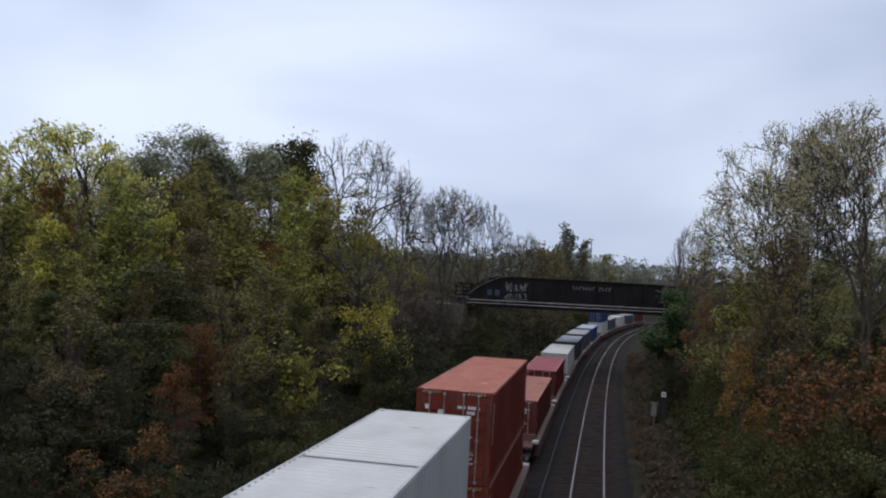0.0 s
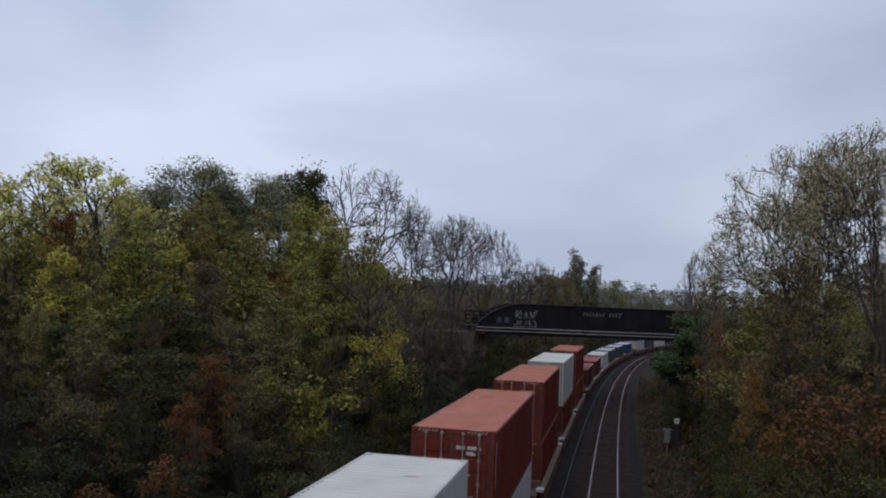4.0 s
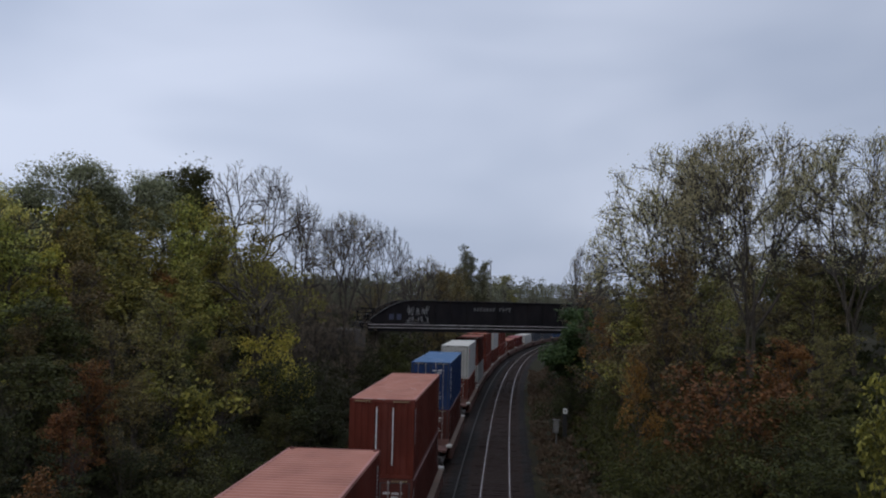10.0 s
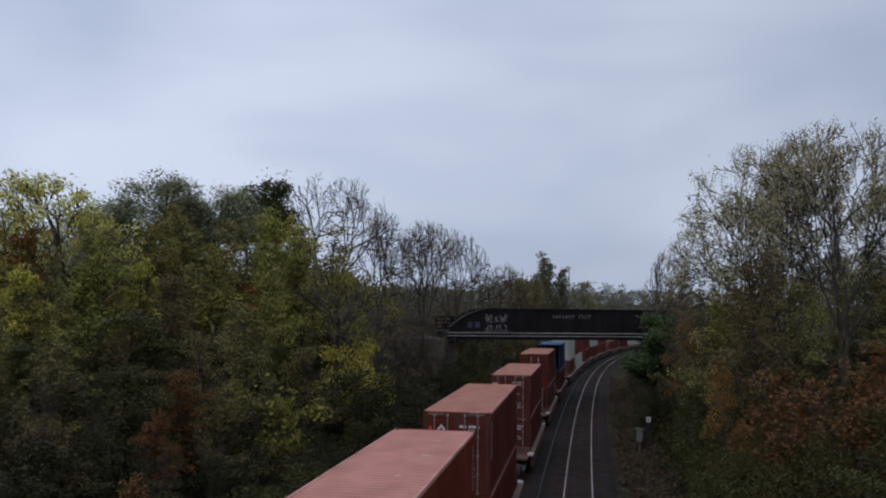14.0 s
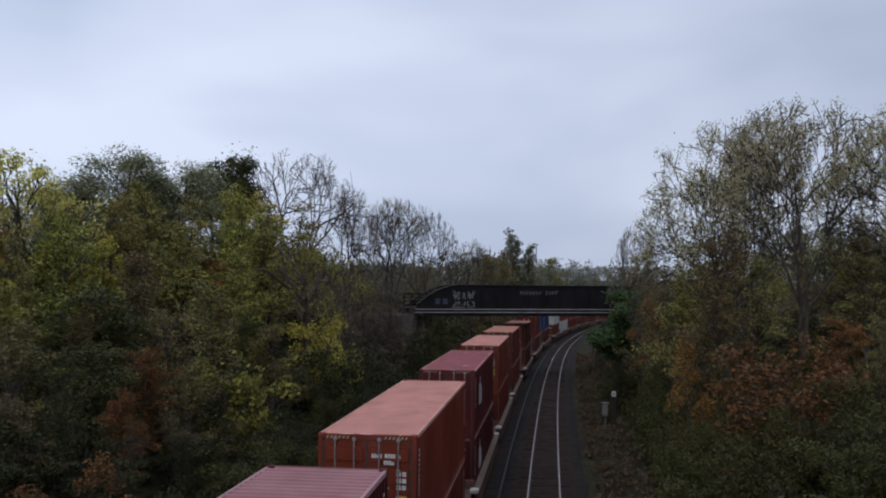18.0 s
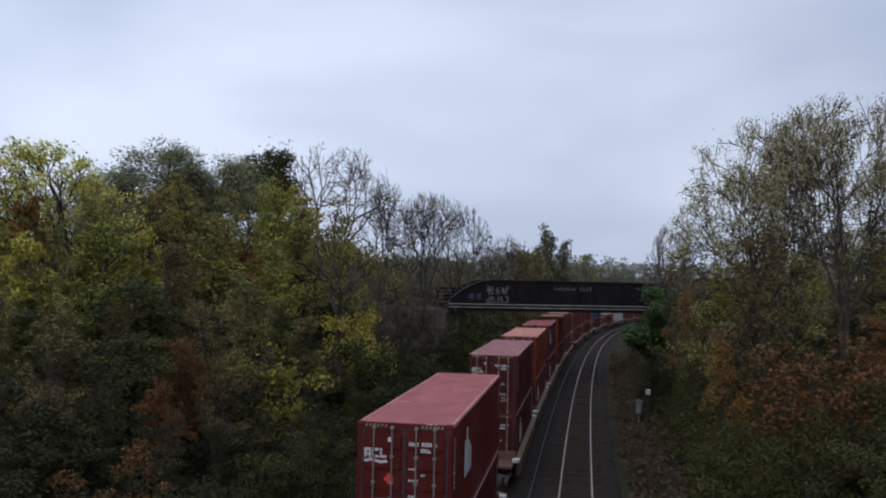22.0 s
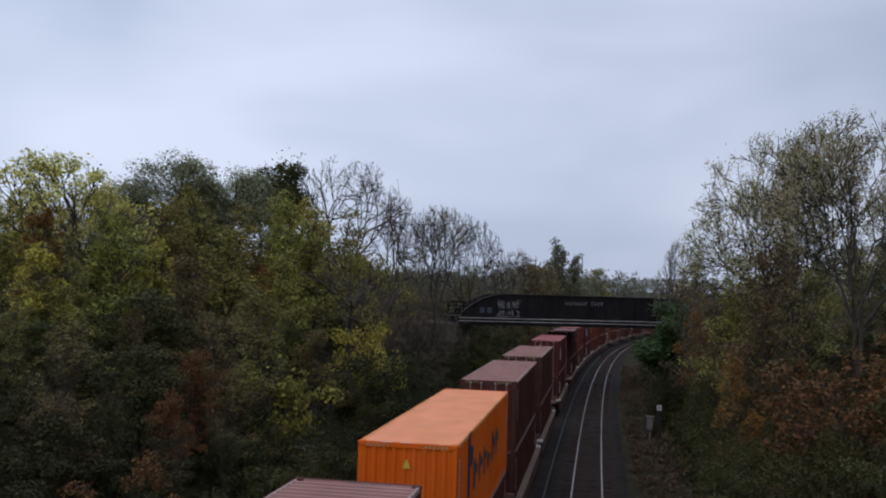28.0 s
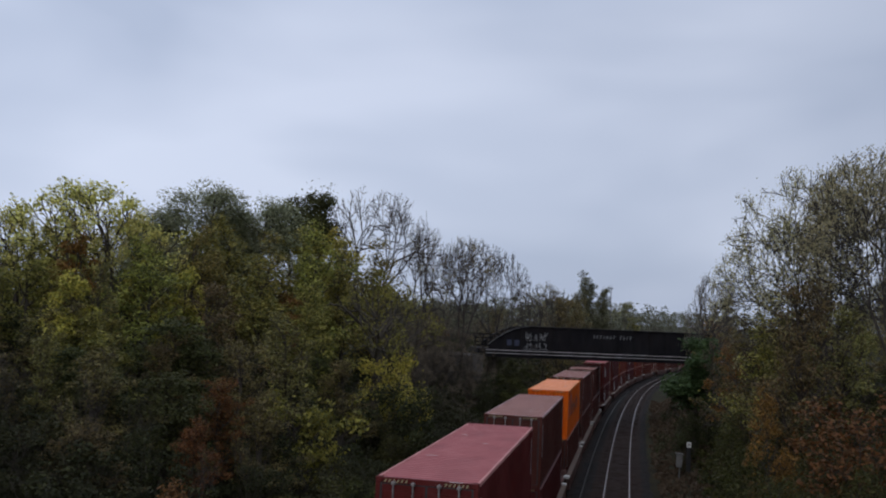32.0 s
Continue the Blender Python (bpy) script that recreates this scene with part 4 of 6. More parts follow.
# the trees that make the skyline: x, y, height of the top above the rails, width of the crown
# low left-bank oak, brown and gbush: darker kinds put shade into the slope's colour
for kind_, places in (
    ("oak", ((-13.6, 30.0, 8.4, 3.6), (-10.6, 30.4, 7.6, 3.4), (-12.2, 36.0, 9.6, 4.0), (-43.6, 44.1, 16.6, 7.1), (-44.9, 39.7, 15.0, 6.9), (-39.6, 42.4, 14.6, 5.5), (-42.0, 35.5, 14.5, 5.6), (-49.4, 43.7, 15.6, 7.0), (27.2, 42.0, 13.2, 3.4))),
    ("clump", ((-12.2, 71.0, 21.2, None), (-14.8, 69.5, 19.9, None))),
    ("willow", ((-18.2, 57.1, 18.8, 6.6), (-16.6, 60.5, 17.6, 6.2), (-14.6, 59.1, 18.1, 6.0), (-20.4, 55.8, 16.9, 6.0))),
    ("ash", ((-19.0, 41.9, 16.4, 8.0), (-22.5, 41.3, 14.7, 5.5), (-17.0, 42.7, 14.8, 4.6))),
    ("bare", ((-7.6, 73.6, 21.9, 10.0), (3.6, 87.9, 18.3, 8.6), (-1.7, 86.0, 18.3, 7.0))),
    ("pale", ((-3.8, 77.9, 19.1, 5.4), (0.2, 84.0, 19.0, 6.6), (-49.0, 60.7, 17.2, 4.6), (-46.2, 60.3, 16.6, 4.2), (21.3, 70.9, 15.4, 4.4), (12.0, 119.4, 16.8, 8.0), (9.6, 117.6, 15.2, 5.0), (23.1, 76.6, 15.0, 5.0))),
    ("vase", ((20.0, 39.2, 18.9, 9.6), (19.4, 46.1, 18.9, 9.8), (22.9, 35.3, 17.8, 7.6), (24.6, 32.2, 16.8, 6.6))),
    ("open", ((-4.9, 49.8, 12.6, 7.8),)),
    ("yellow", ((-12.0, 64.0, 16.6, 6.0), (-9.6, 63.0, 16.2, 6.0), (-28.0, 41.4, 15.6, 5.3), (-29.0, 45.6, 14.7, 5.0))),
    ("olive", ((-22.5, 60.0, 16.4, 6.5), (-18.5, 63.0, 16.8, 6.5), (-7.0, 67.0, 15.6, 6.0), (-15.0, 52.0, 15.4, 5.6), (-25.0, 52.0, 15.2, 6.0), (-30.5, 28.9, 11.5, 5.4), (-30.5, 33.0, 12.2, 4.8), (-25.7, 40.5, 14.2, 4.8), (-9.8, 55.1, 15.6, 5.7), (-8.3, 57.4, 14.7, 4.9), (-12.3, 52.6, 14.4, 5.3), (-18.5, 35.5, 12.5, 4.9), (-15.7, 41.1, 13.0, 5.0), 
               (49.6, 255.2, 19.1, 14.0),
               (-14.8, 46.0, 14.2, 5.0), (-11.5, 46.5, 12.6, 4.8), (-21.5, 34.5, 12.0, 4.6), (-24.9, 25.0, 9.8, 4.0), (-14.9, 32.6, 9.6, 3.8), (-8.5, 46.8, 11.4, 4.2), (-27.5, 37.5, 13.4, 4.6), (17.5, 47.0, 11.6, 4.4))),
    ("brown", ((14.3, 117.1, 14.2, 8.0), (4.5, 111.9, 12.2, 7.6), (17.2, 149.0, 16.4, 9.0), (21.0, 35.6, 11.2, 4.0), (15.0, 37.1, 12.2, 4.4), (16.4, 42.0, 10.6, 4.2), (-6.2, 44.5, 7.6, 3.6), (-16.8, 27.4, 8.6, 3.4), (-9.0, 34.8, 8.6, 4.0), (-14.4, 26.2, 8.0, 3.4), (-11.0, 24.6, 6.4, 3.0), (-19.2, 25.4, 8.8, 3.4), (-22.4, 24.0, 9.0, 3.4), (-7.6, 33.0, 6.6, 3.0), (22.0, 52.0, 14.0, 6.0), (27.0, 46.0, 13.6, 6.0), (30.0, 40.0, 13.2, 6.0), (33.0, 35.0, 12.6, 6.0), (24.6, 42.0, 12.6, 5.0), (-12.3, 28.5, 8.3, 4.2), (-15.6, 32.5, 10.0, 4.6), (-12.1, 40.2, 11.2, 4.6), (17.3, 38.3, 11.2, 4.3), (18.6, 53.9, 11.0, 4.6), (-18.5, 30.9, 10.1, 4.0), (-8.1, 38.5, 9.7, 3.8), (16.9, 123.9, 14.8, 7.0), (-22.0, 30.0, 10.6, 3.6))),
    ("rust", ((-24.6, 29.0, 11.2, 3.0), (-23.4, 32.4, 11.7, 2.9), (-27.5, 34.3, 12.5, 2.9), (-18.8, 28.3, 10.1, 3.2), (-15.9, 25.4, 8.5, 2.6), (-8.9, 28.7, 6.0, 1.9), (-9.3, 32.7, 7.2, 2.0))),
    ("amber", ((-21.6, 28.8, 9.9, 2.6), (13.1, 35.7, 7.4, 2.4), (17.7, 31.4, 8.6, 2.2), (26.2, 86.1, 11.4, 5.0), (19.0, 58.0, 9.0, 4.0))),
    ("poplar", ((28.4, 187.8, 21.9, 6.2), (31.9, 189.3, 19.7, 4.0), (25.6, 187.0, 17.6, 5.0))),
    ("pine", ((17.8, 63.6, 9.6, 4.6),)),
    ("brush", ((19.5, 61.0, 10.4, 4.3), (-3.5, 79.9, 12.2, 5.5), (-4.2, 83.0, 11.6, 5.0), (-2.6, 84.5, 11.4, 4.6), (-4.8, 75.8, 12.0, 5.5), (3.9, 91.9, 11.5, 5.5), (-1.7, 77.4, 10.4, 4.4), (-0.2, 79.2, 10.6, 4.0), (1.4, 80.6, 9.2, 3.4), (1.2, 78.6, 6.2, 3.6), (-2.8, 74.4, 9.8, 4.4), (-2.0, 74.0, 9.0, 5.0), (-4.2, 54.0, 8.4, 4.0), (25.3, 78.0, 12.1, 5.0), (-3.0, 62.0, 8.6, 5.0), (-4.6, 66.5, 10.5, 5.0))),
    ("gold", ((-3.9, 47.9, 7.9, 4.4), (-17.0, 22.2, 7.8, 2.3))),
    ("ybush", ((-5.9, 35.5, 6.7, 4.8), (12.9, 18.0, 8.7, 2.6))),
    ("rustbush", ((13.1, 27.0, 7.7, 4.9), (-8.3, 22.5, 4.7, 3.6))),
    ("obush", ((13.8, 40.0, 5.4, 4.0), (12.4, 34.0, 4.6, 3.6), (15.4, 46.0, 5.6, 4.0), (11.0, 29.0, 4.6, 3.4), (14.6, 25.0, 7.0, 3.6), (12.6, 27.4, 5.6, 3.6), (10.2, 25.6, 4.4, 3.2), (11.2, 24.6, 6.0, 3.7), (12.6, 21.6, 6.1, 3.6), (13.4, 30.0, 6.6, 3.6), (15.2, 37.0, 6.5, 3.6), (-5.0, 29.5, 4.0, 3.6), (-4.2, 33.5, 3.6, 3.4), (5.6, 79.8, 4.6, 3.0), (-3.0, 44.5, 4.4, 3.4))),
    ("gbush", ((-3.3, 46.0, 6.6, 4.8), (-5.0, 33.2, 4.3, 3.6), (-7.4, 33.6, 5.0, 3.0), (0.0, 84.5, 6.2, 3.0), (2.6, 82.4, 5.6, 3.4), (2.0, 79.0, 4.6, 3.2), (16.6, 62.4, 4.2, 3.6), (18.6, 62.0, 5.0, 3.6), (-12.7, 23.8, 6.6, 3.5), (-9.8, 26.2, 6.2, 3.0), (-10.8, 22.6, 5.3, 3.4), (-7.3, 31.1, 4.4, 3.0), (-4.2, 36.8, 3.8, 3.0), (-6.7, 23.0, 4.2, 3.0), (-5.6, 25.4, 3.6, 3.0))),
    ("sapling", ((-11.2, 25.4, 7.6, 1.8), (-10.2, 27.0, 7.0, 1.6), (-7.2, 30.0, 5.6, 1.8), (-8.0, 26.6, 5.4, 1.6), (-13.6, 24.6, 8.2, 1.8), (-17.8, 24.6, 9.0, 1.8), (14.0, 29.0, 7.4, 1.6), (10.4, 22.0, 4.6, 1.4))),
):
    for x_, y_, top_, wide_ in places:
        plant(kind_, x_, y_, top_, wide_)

# the wood behind and between them: how high the canopy stands, in degrees, by the bearing from the overbridge
BEARING = (-75, -52, -44, -40, -34, -31, -27, -24, -22, -18, -12, -9, -7, -1, 3, 6, 10, 15, 17, 19, 20, 25, 28, 31, 36, 75)
CANOPY = (5.2, 5.0, 5.4, 4.8, 5.6, 4.6, 5.8, 7.0, 6.0, 7.2, 6.8, 5.6, 1.8, 1.4, 1.7, 2.0, 1.8, 1.6, 2.2, 3.6, 4.2, 4.6, 4.8, 4.8, 4.6, 4.5)
FILL = random.Random(21)


def canopy_top(px, py, share):
    """The height above the rails that keeps a tree at px, py under the canopy line."""
    a = np.interp(math.degrees(math.atan2(px, py)), BEARING, CANOPY)
    r = math.hypot(px, py)
    return EYE + r * math.tan(radians(a * share - max(0.0, 1 - share) * 7.0))


DEEP = []


def row(d, s0, s1, gap, share, kinds, least, most, deep=True):
    s_ = s0
    while s_ < s1:
        dd = d + FILL.uniform(-1.8, 1.8)
        px, py, _h_ = line(s_, dd)
        g = ground_z(s_, dd)
        top = min(canopy_top(px, py, share * FILL.uniform(0.85, 1.0)), g + FILL.uniform(least * 1.25, most))
        az_ = math.degrees(math.atan2(px, py))
        if -43 < az_ < -28 and math.hypot(px, py) < 34:
            s_ += gap
            continue
        if top > g + least and not (-8 < az_ < 5 and 60 < py < 112 and d < 0):
            if abs(d) > 36:
                DEEP.append((FILL.choice(kinds), px, py, g, top))
            else:
                plant(FILL.choice(kinds), px, py, top, variant=3 + FILL.randrange(2) if deep else None)
        s_ += gap * FILL.uniform(0.75, 1.25)


MIXED = ("olive", "olive", "brown", "olive", "yellow", "olive", "brush", "olive", "yellow", "amber")
# darker kinds than MIXED, whose leaf colour stands for shade below the canopy
row(-17.5, 8, 120, 5.5, 0.45, ("oak", "brown", "brush", "brown"), 3.5, 9, deep=False)
row(-22, 6, 140, 5.5, 0.80, MIXED, 4, 11)
row(-27, 4, 150, 6, 0.90, MIXED, 4, 13)
row(-34, 2, 160, 6.5, 0.93, MIXED, 4, 13)
row(-43, 0, 170, 7.5, 0.93, ("olive", "brown", "oak"), 4, 14)
for d_, gap_, share_ in ((-22, 4, 0.55), (-26, 4, 0.75), (-31, 4, 0.85), (-37, 4.5, 0.9), (-45, 5, 0.95), (-56, 6, 0.97), (-70, 7, 1.0), (-85, 8, 1.0)):
    row(d_, -34 if d_ < -40 else 4, 52 if d_ > -40 else 70, gap_, share_, ("oak", "olive", "oak", "brown", "olive", "yellow"), 3, 12)
row(14, 22, 170, 5.5, 0.50, ("olive", "brown", "olive", "oak"), 3, 8, deep=False)
row(19, 22, 190, 6, 0.62, ("olive", "olive", "brown"), 3, 9)
row(25, 20, 150, 7, 0.70, ("brown", "pale", "olive"), 3, 10)
row(33, 16, 170, 8, 0.72, ("brown", "olive"), 3, 11)
for d_ in (29, 37, 46):
    row(d_, 6, 120, 4.5, 1.0, ("brown", "oak", "brown", "olive"), 3, 14)


def deep_wood():
    """The trees deep in the wood, of which only parts of the crowns show, as one piece of stuff for each kind."""
    for kind in sorted({t[0] for t in DEEP}):
        rs = np.random.RandomState(hash_of(kind))
        knots, trunks, n_trees = [], bmesh.new(), 0
        for k_, px, py, g, top in DEEP:
            if k_ != kind:
                continue
            n_trees += 1
            h = top - g
            rod(trunks, (px, py, g - 0.3), (px, py, g + h * 0.85), 0.16, 0.04, sides=5)
            for _ in range(34):
                a, r, u = rs.uniform(0, 2 * math.pi), math.sqrt(rs.uniform(0, 1)) * (h * 0.16 + 1.0), rs.uniform(0.25, 0.95)
                r *= 1.15 - 0.7 * max(0.0, u - 0.5) * 2
                q = (px + r * math.cos(a), py + r * math.sin(a), g + h * u)
                rod(trunks, (px, py, g + h * max(0.15, u - 0.2)), q, 0.035, 0.012, sides=3)
                knots.append(q)
        ob = new("deep_wood", crown_mesh(rs, knots, "deep_wood", KINDS[kind][6], len(knots), 0.05, n_trees * 1500, 0.24, stray=1.0))
        tagged(ob, "trees standing deep in the wood: " + KINDS[kind][7], "woodland", kind="stuff")
        part("deep_trunks", trunks, M_BARK, ob)["kind"] = "stuff"


deep_wood()


def thicket(count, s0, s1, d0, d1, low, high, kinds):
    for _ in range(count):
        s_, d_ = FILL.uniform(s0, s1), FILL.uniform(d0, d1)
        if 30 < s_ < 72 and 0 < d_ < 9.5:
            continue
        px, py, _h_ = line(s_, d_)
        plant(FILL.choice(kinds), px, py, ground_z(s_, d_) + FILL.uniform(low, high), variant=3 + FILL.randrange(2))


# gbush brings the understorey's shade along in its leaf colour
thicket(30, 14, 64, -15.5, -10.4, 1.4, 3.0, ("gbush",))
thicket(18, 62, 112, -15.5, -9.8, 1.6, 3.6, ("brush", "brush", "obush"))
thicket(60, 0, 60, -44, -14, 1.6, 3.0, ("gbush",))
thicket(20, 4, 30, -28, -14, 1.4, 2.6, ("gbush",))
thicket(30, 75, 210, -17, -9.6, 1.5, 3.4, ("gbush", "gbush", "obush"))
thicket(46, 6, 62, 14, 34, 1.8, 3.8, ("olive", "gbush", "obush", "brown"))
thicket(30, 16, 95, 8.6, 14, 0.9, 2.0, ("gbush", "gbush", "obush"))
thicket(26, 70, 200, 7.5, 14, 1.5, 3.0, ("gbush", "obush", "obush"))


def scatter(name, label, count, s0, s1, d0, d1, high, size, mat, seed, upright=0.6):
    """Low growth that nobody could count, as one piece of stuff."""
    rs = np.random.RandomState(seed)
    knots = []
    for _ in range(count // 14):
        s_, d_ = rs.uniform(s0, s1), rs.uniform(d0, d1)
        px, py, _h_ = line(s_, d_)
        knots.append((px, py, ground_z(s_, d_) + abs(rs.normal(0, high))))
    ob = new(name, leaf_mesh(rs, knots, name, mat, count, 0.3, size, flat=upright))
    return tagged(ob, label, "undergrowth", kind="stuff")


scatter("undergrowth", "dense tangle of brambles and low leaves on the bank", 70000, 6, 115, -27, -8.6, 0.55, 0.22, L_SCRUB_SHADED, 1)
scatter("undergrowth", "low brush and brambles on the grassy bank", 60000, 12, 120, 5.0, 21, 0.35, 0.19, L_SCRUB_SHADED, 2)
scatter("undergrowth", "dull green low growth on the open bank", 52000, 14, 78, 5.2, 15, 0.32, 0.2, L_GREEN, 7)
scatter("undergrowth", "dark brush on the banks beyond the overbridge", 30000, 112, 240, -30, -8.6, 0.8, 0.4, L_SCRUB_SHADED, 5)
scatter("undergrowth", "dark brush on the banks beyond the overbridge", 16000, 118, 240, 5.0, 24, 0.8, 0.4, L_SCRUB_SHADED, 6)
scatter("weeds", "dry weeds and grass along the ballast edge", 36000, 14, 130, 2.5, 7.6, 0.2, 0.22, L_DRY, 3, 1.6)
scatter("weeds", "dry weeds and grass along the ballast edge", 12000, 14, 130, -9.6, -7.6, 0.14, 0.20, L_DRY, 4, 1.6)


def far_woods():
    """The woodland beyond the overbridge and along the skyline, as one piece of stuff."""
    rs = np.random.RandomState(9)
    knots, trunks = [], bmesh.new()
    for n_ in range(560):
        s_ = rs.uniform(150, 620) if n_ < 380 else rs.uniform(135, 330)
        d_ = rs.choice((-1, 1)) * rs.uniform(13, 40 + (s_ - 100) * 0.5) if n_ < 380 else rs.uniform(-60, -13)
        px, py, _h_ = line(s_, d_)
        g = ground_z(s_, d_)
        top = min(canopy_top(px, py, rs.uniform(0.95, 1.35)), g + rs.uniform(9, 20))
        if top < g + 3 or py < 60:
            continue
        h = top - g
        rod(trunks, (px, py, g - 0.3), (px, py, g + h * 0.8), 0.18, 0.05, sides=4)
        n = 26
        a, b, c = rs.normal(0, 1, (3, n))
        w = h * 0.2 + 0.6
        for i in range(n):
            knots.append((px + a[i] * w * 0.7, py + b[i] * w * 0.7, min(g + h * 0.62 + c[i] * h * 0.2, top - 0.3)))
    # the wooded rise that closes the view
    for n_ in range(700):
        az, r = radians(rs.uniform(-12, 24)), rs.uniform(390, 520)
        top = EYE + r * math.tan(radians(1.62 + 0.22 * noise.noise(Vector((math.degrees(az) * 1.3, 0.4, 0))) + rs.uniform(-0.25, 0.1)))
        px, py = r * math.sin(az), r * math.cos(az)
        for i in range(16):
            knots.append((px + rs.normal(0, 2.2), py + rs.normal(0, 2.2), top - 0.5 - abs(rs.normal(0, 6.0))))
    ob = new("far_woods", leaf_mesh(rs, knots, "far_woods", L_FAR_HAZED, 210000, 1.0, 0.45))
    tagged(ob, "distant autumn woodland beyond the overbridge", "woodland", kind="stuff")
    part("far_trunks", trunks, M_BARK, ob)["kind"] = "stuff"


far_woods()


def build_mast():
    m_ = thing("light_mast", "tall thin grey lighting mast far behind the trees", "mast", m=pose(38.6, 217.0, 8.0))
    bm = bmesh.new()
    rod(bm, (0, 0, -1), (0, 0, 13.4), 0.2, 0.11, sides=8)
    part("pole", bm, M_GREYBOX, m_)
    part("lamp_head", boxes((-0.5, 0.5, -0.3, 0.3, 13.38, 13.62), bevel=0.05), M_GREYBOX, m_)


build_mast()


# ---- freight train ----
CW, CH, CL = 2.438, 2.896, 12.192
M_BLACKGAP = material("dark_rubber_gasket", ((0.012, 0.012, 0.012), (0.03, 0.03, 0.03)), scale=8, rough=0.8, bump=0.0)
M_GREYMARK = material("grey_stencil_paint", ((0.10, 0.105, 0.11), (0.16, 0.165, 0.17)), scale=8, rough=0.6, bump=0.0)
M_STRIPE = material("faded_yellow_marking", ((0.17, 0.14, 0.075), (0.26, 0.225, 0.12)), scale=8, rough=0.6, bump=0.0)
M_MARK = material("white_stencil_paint", ((0.32, 0.32, 0.315), (0.52, 0.52, 0.51)), scale=8, rough=0.6, bump=0.0)
M_ROD = material("galvanised_rod", ((0.15, 0.135, 0.13), (0.26, 0.24, 0.225)), scale=9, rough=0.5, metal=0.5, bump=0.05)
M_REDMARK = material("red_sign_paint", ((0.45, 0.03, 0.025), (0.6, 0.05, 0.04)), scale=6, rough=0.5, bump=0.0)
M_BLUEMARK = material("navy_sign_paint", ((0.01, 0.015, 0.06), (0.02, 0.03, 0.10)), scale=6, rough=0.5, bump=0.0)
M_YELLOWMARK = material("yellow_sign_paint", ((0.36, 0.26, 0.025), (0.46, 0.34, 0.04)), scale=6, rough=0.5, bump=0.0)
M_SILL = material("faded_tan_car_sill", ((0.085, 0.055, 0.038), (0.15, 0.10, 0.07)), scale=2, rough=0.8, bump=0.1, stain=(0.12, 0.06, 0.04), stain_scale=1.0)
M_CAR = material("rust_brown_well_car", ((0.07, 0.03, 0.025), (0.13, 0.055, 0.04)), scale=2, rough=0.75, bump=0.1, stain=(0.05, 0.035, 0.03), stain_scale=0.8)
M_STEEL = material("grimy_cast_steel", ((0.03, 0.026, 0.024), (0.06, 0.05, 0.045)), scale=5, rough=0.8, metal=0.3, bump=0.2)
M_SCUFF = material("scraped_pale_paint", ((0.30, 0.25, 0.23), (0.55, 0.50, 0.47)), scale=9, rough=0.8, bump=0.0)
M_STEP = material("white_painted_steel", ((0.34, 0.33, 0.30), (0.52, 0.51, 0.47)), scale=6, rough=0.7, bump=0.05, stain=(0.2, 0.14, 0.1), stain_scale=3)
# wall paints, darker than the faded roofs partly to hold the cutting's shade
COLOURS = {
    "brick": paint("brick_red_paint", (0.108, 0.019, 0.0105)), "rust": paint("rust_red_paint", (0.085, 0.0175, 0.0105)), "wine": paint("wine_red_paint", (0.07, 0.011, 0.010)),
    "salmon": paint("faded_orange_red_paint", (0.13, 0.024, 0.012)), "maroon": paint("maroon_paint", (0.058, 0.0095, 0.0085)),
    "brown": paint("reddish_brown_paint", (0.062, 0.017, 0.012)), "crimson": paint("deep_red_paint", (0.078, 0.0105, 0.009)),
    # off-white walls are greyed: the shade on their sides is in the paint
    "white": paint("shaded_off_white_paint", (0.34, 0.34, 0.325), wear=(0.22, 0.20, 0.18), grime=0.08, amount=0.35), "grey": paint("pale_grey_paint", (0.30, 0.30, 0.29), wear=(0.18, 0.16, 0.14), grime=0.1),
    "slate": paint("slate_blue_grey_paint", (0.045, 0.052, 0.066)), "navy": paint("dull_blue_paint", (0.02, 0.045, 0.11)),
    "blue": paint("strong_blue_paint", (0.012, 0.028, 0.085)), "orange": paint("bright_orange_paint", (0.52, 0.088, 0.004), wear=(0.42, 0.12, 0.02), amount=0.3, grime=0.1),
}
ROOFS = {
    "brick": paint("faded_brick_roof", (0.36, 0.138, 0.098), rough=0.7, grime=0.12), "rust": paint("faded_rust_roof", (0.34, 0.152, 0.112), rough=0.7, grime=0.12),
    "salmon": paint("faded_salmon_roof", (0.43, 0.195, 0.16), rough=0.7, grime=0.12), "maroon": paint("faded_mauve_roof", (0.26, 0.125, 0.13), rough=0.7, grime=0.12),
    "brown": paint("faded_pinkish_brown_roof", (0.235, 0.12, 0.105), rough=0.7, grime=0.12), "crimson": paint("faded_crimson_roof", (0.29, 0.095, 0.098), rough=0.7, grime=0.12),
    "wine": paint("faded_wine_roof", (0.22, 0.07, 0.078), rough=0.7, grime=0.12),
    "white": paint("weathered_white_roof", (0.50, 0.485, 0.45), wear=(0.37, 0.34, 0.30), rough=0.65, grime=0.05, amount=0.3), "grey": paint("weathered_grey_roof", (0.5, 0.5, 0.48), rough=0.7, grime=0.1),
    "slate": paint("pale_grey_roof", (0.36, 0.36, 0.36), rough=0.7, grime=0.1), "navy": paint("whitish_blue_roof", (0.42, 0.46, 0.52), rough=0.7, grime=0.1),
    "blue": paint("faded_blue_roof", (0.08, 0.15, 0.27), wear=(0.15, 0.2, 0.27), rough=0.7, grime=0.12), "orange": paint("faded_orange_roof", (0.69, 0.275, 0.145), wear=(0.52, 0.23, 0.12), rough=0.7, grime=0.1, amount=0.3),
}
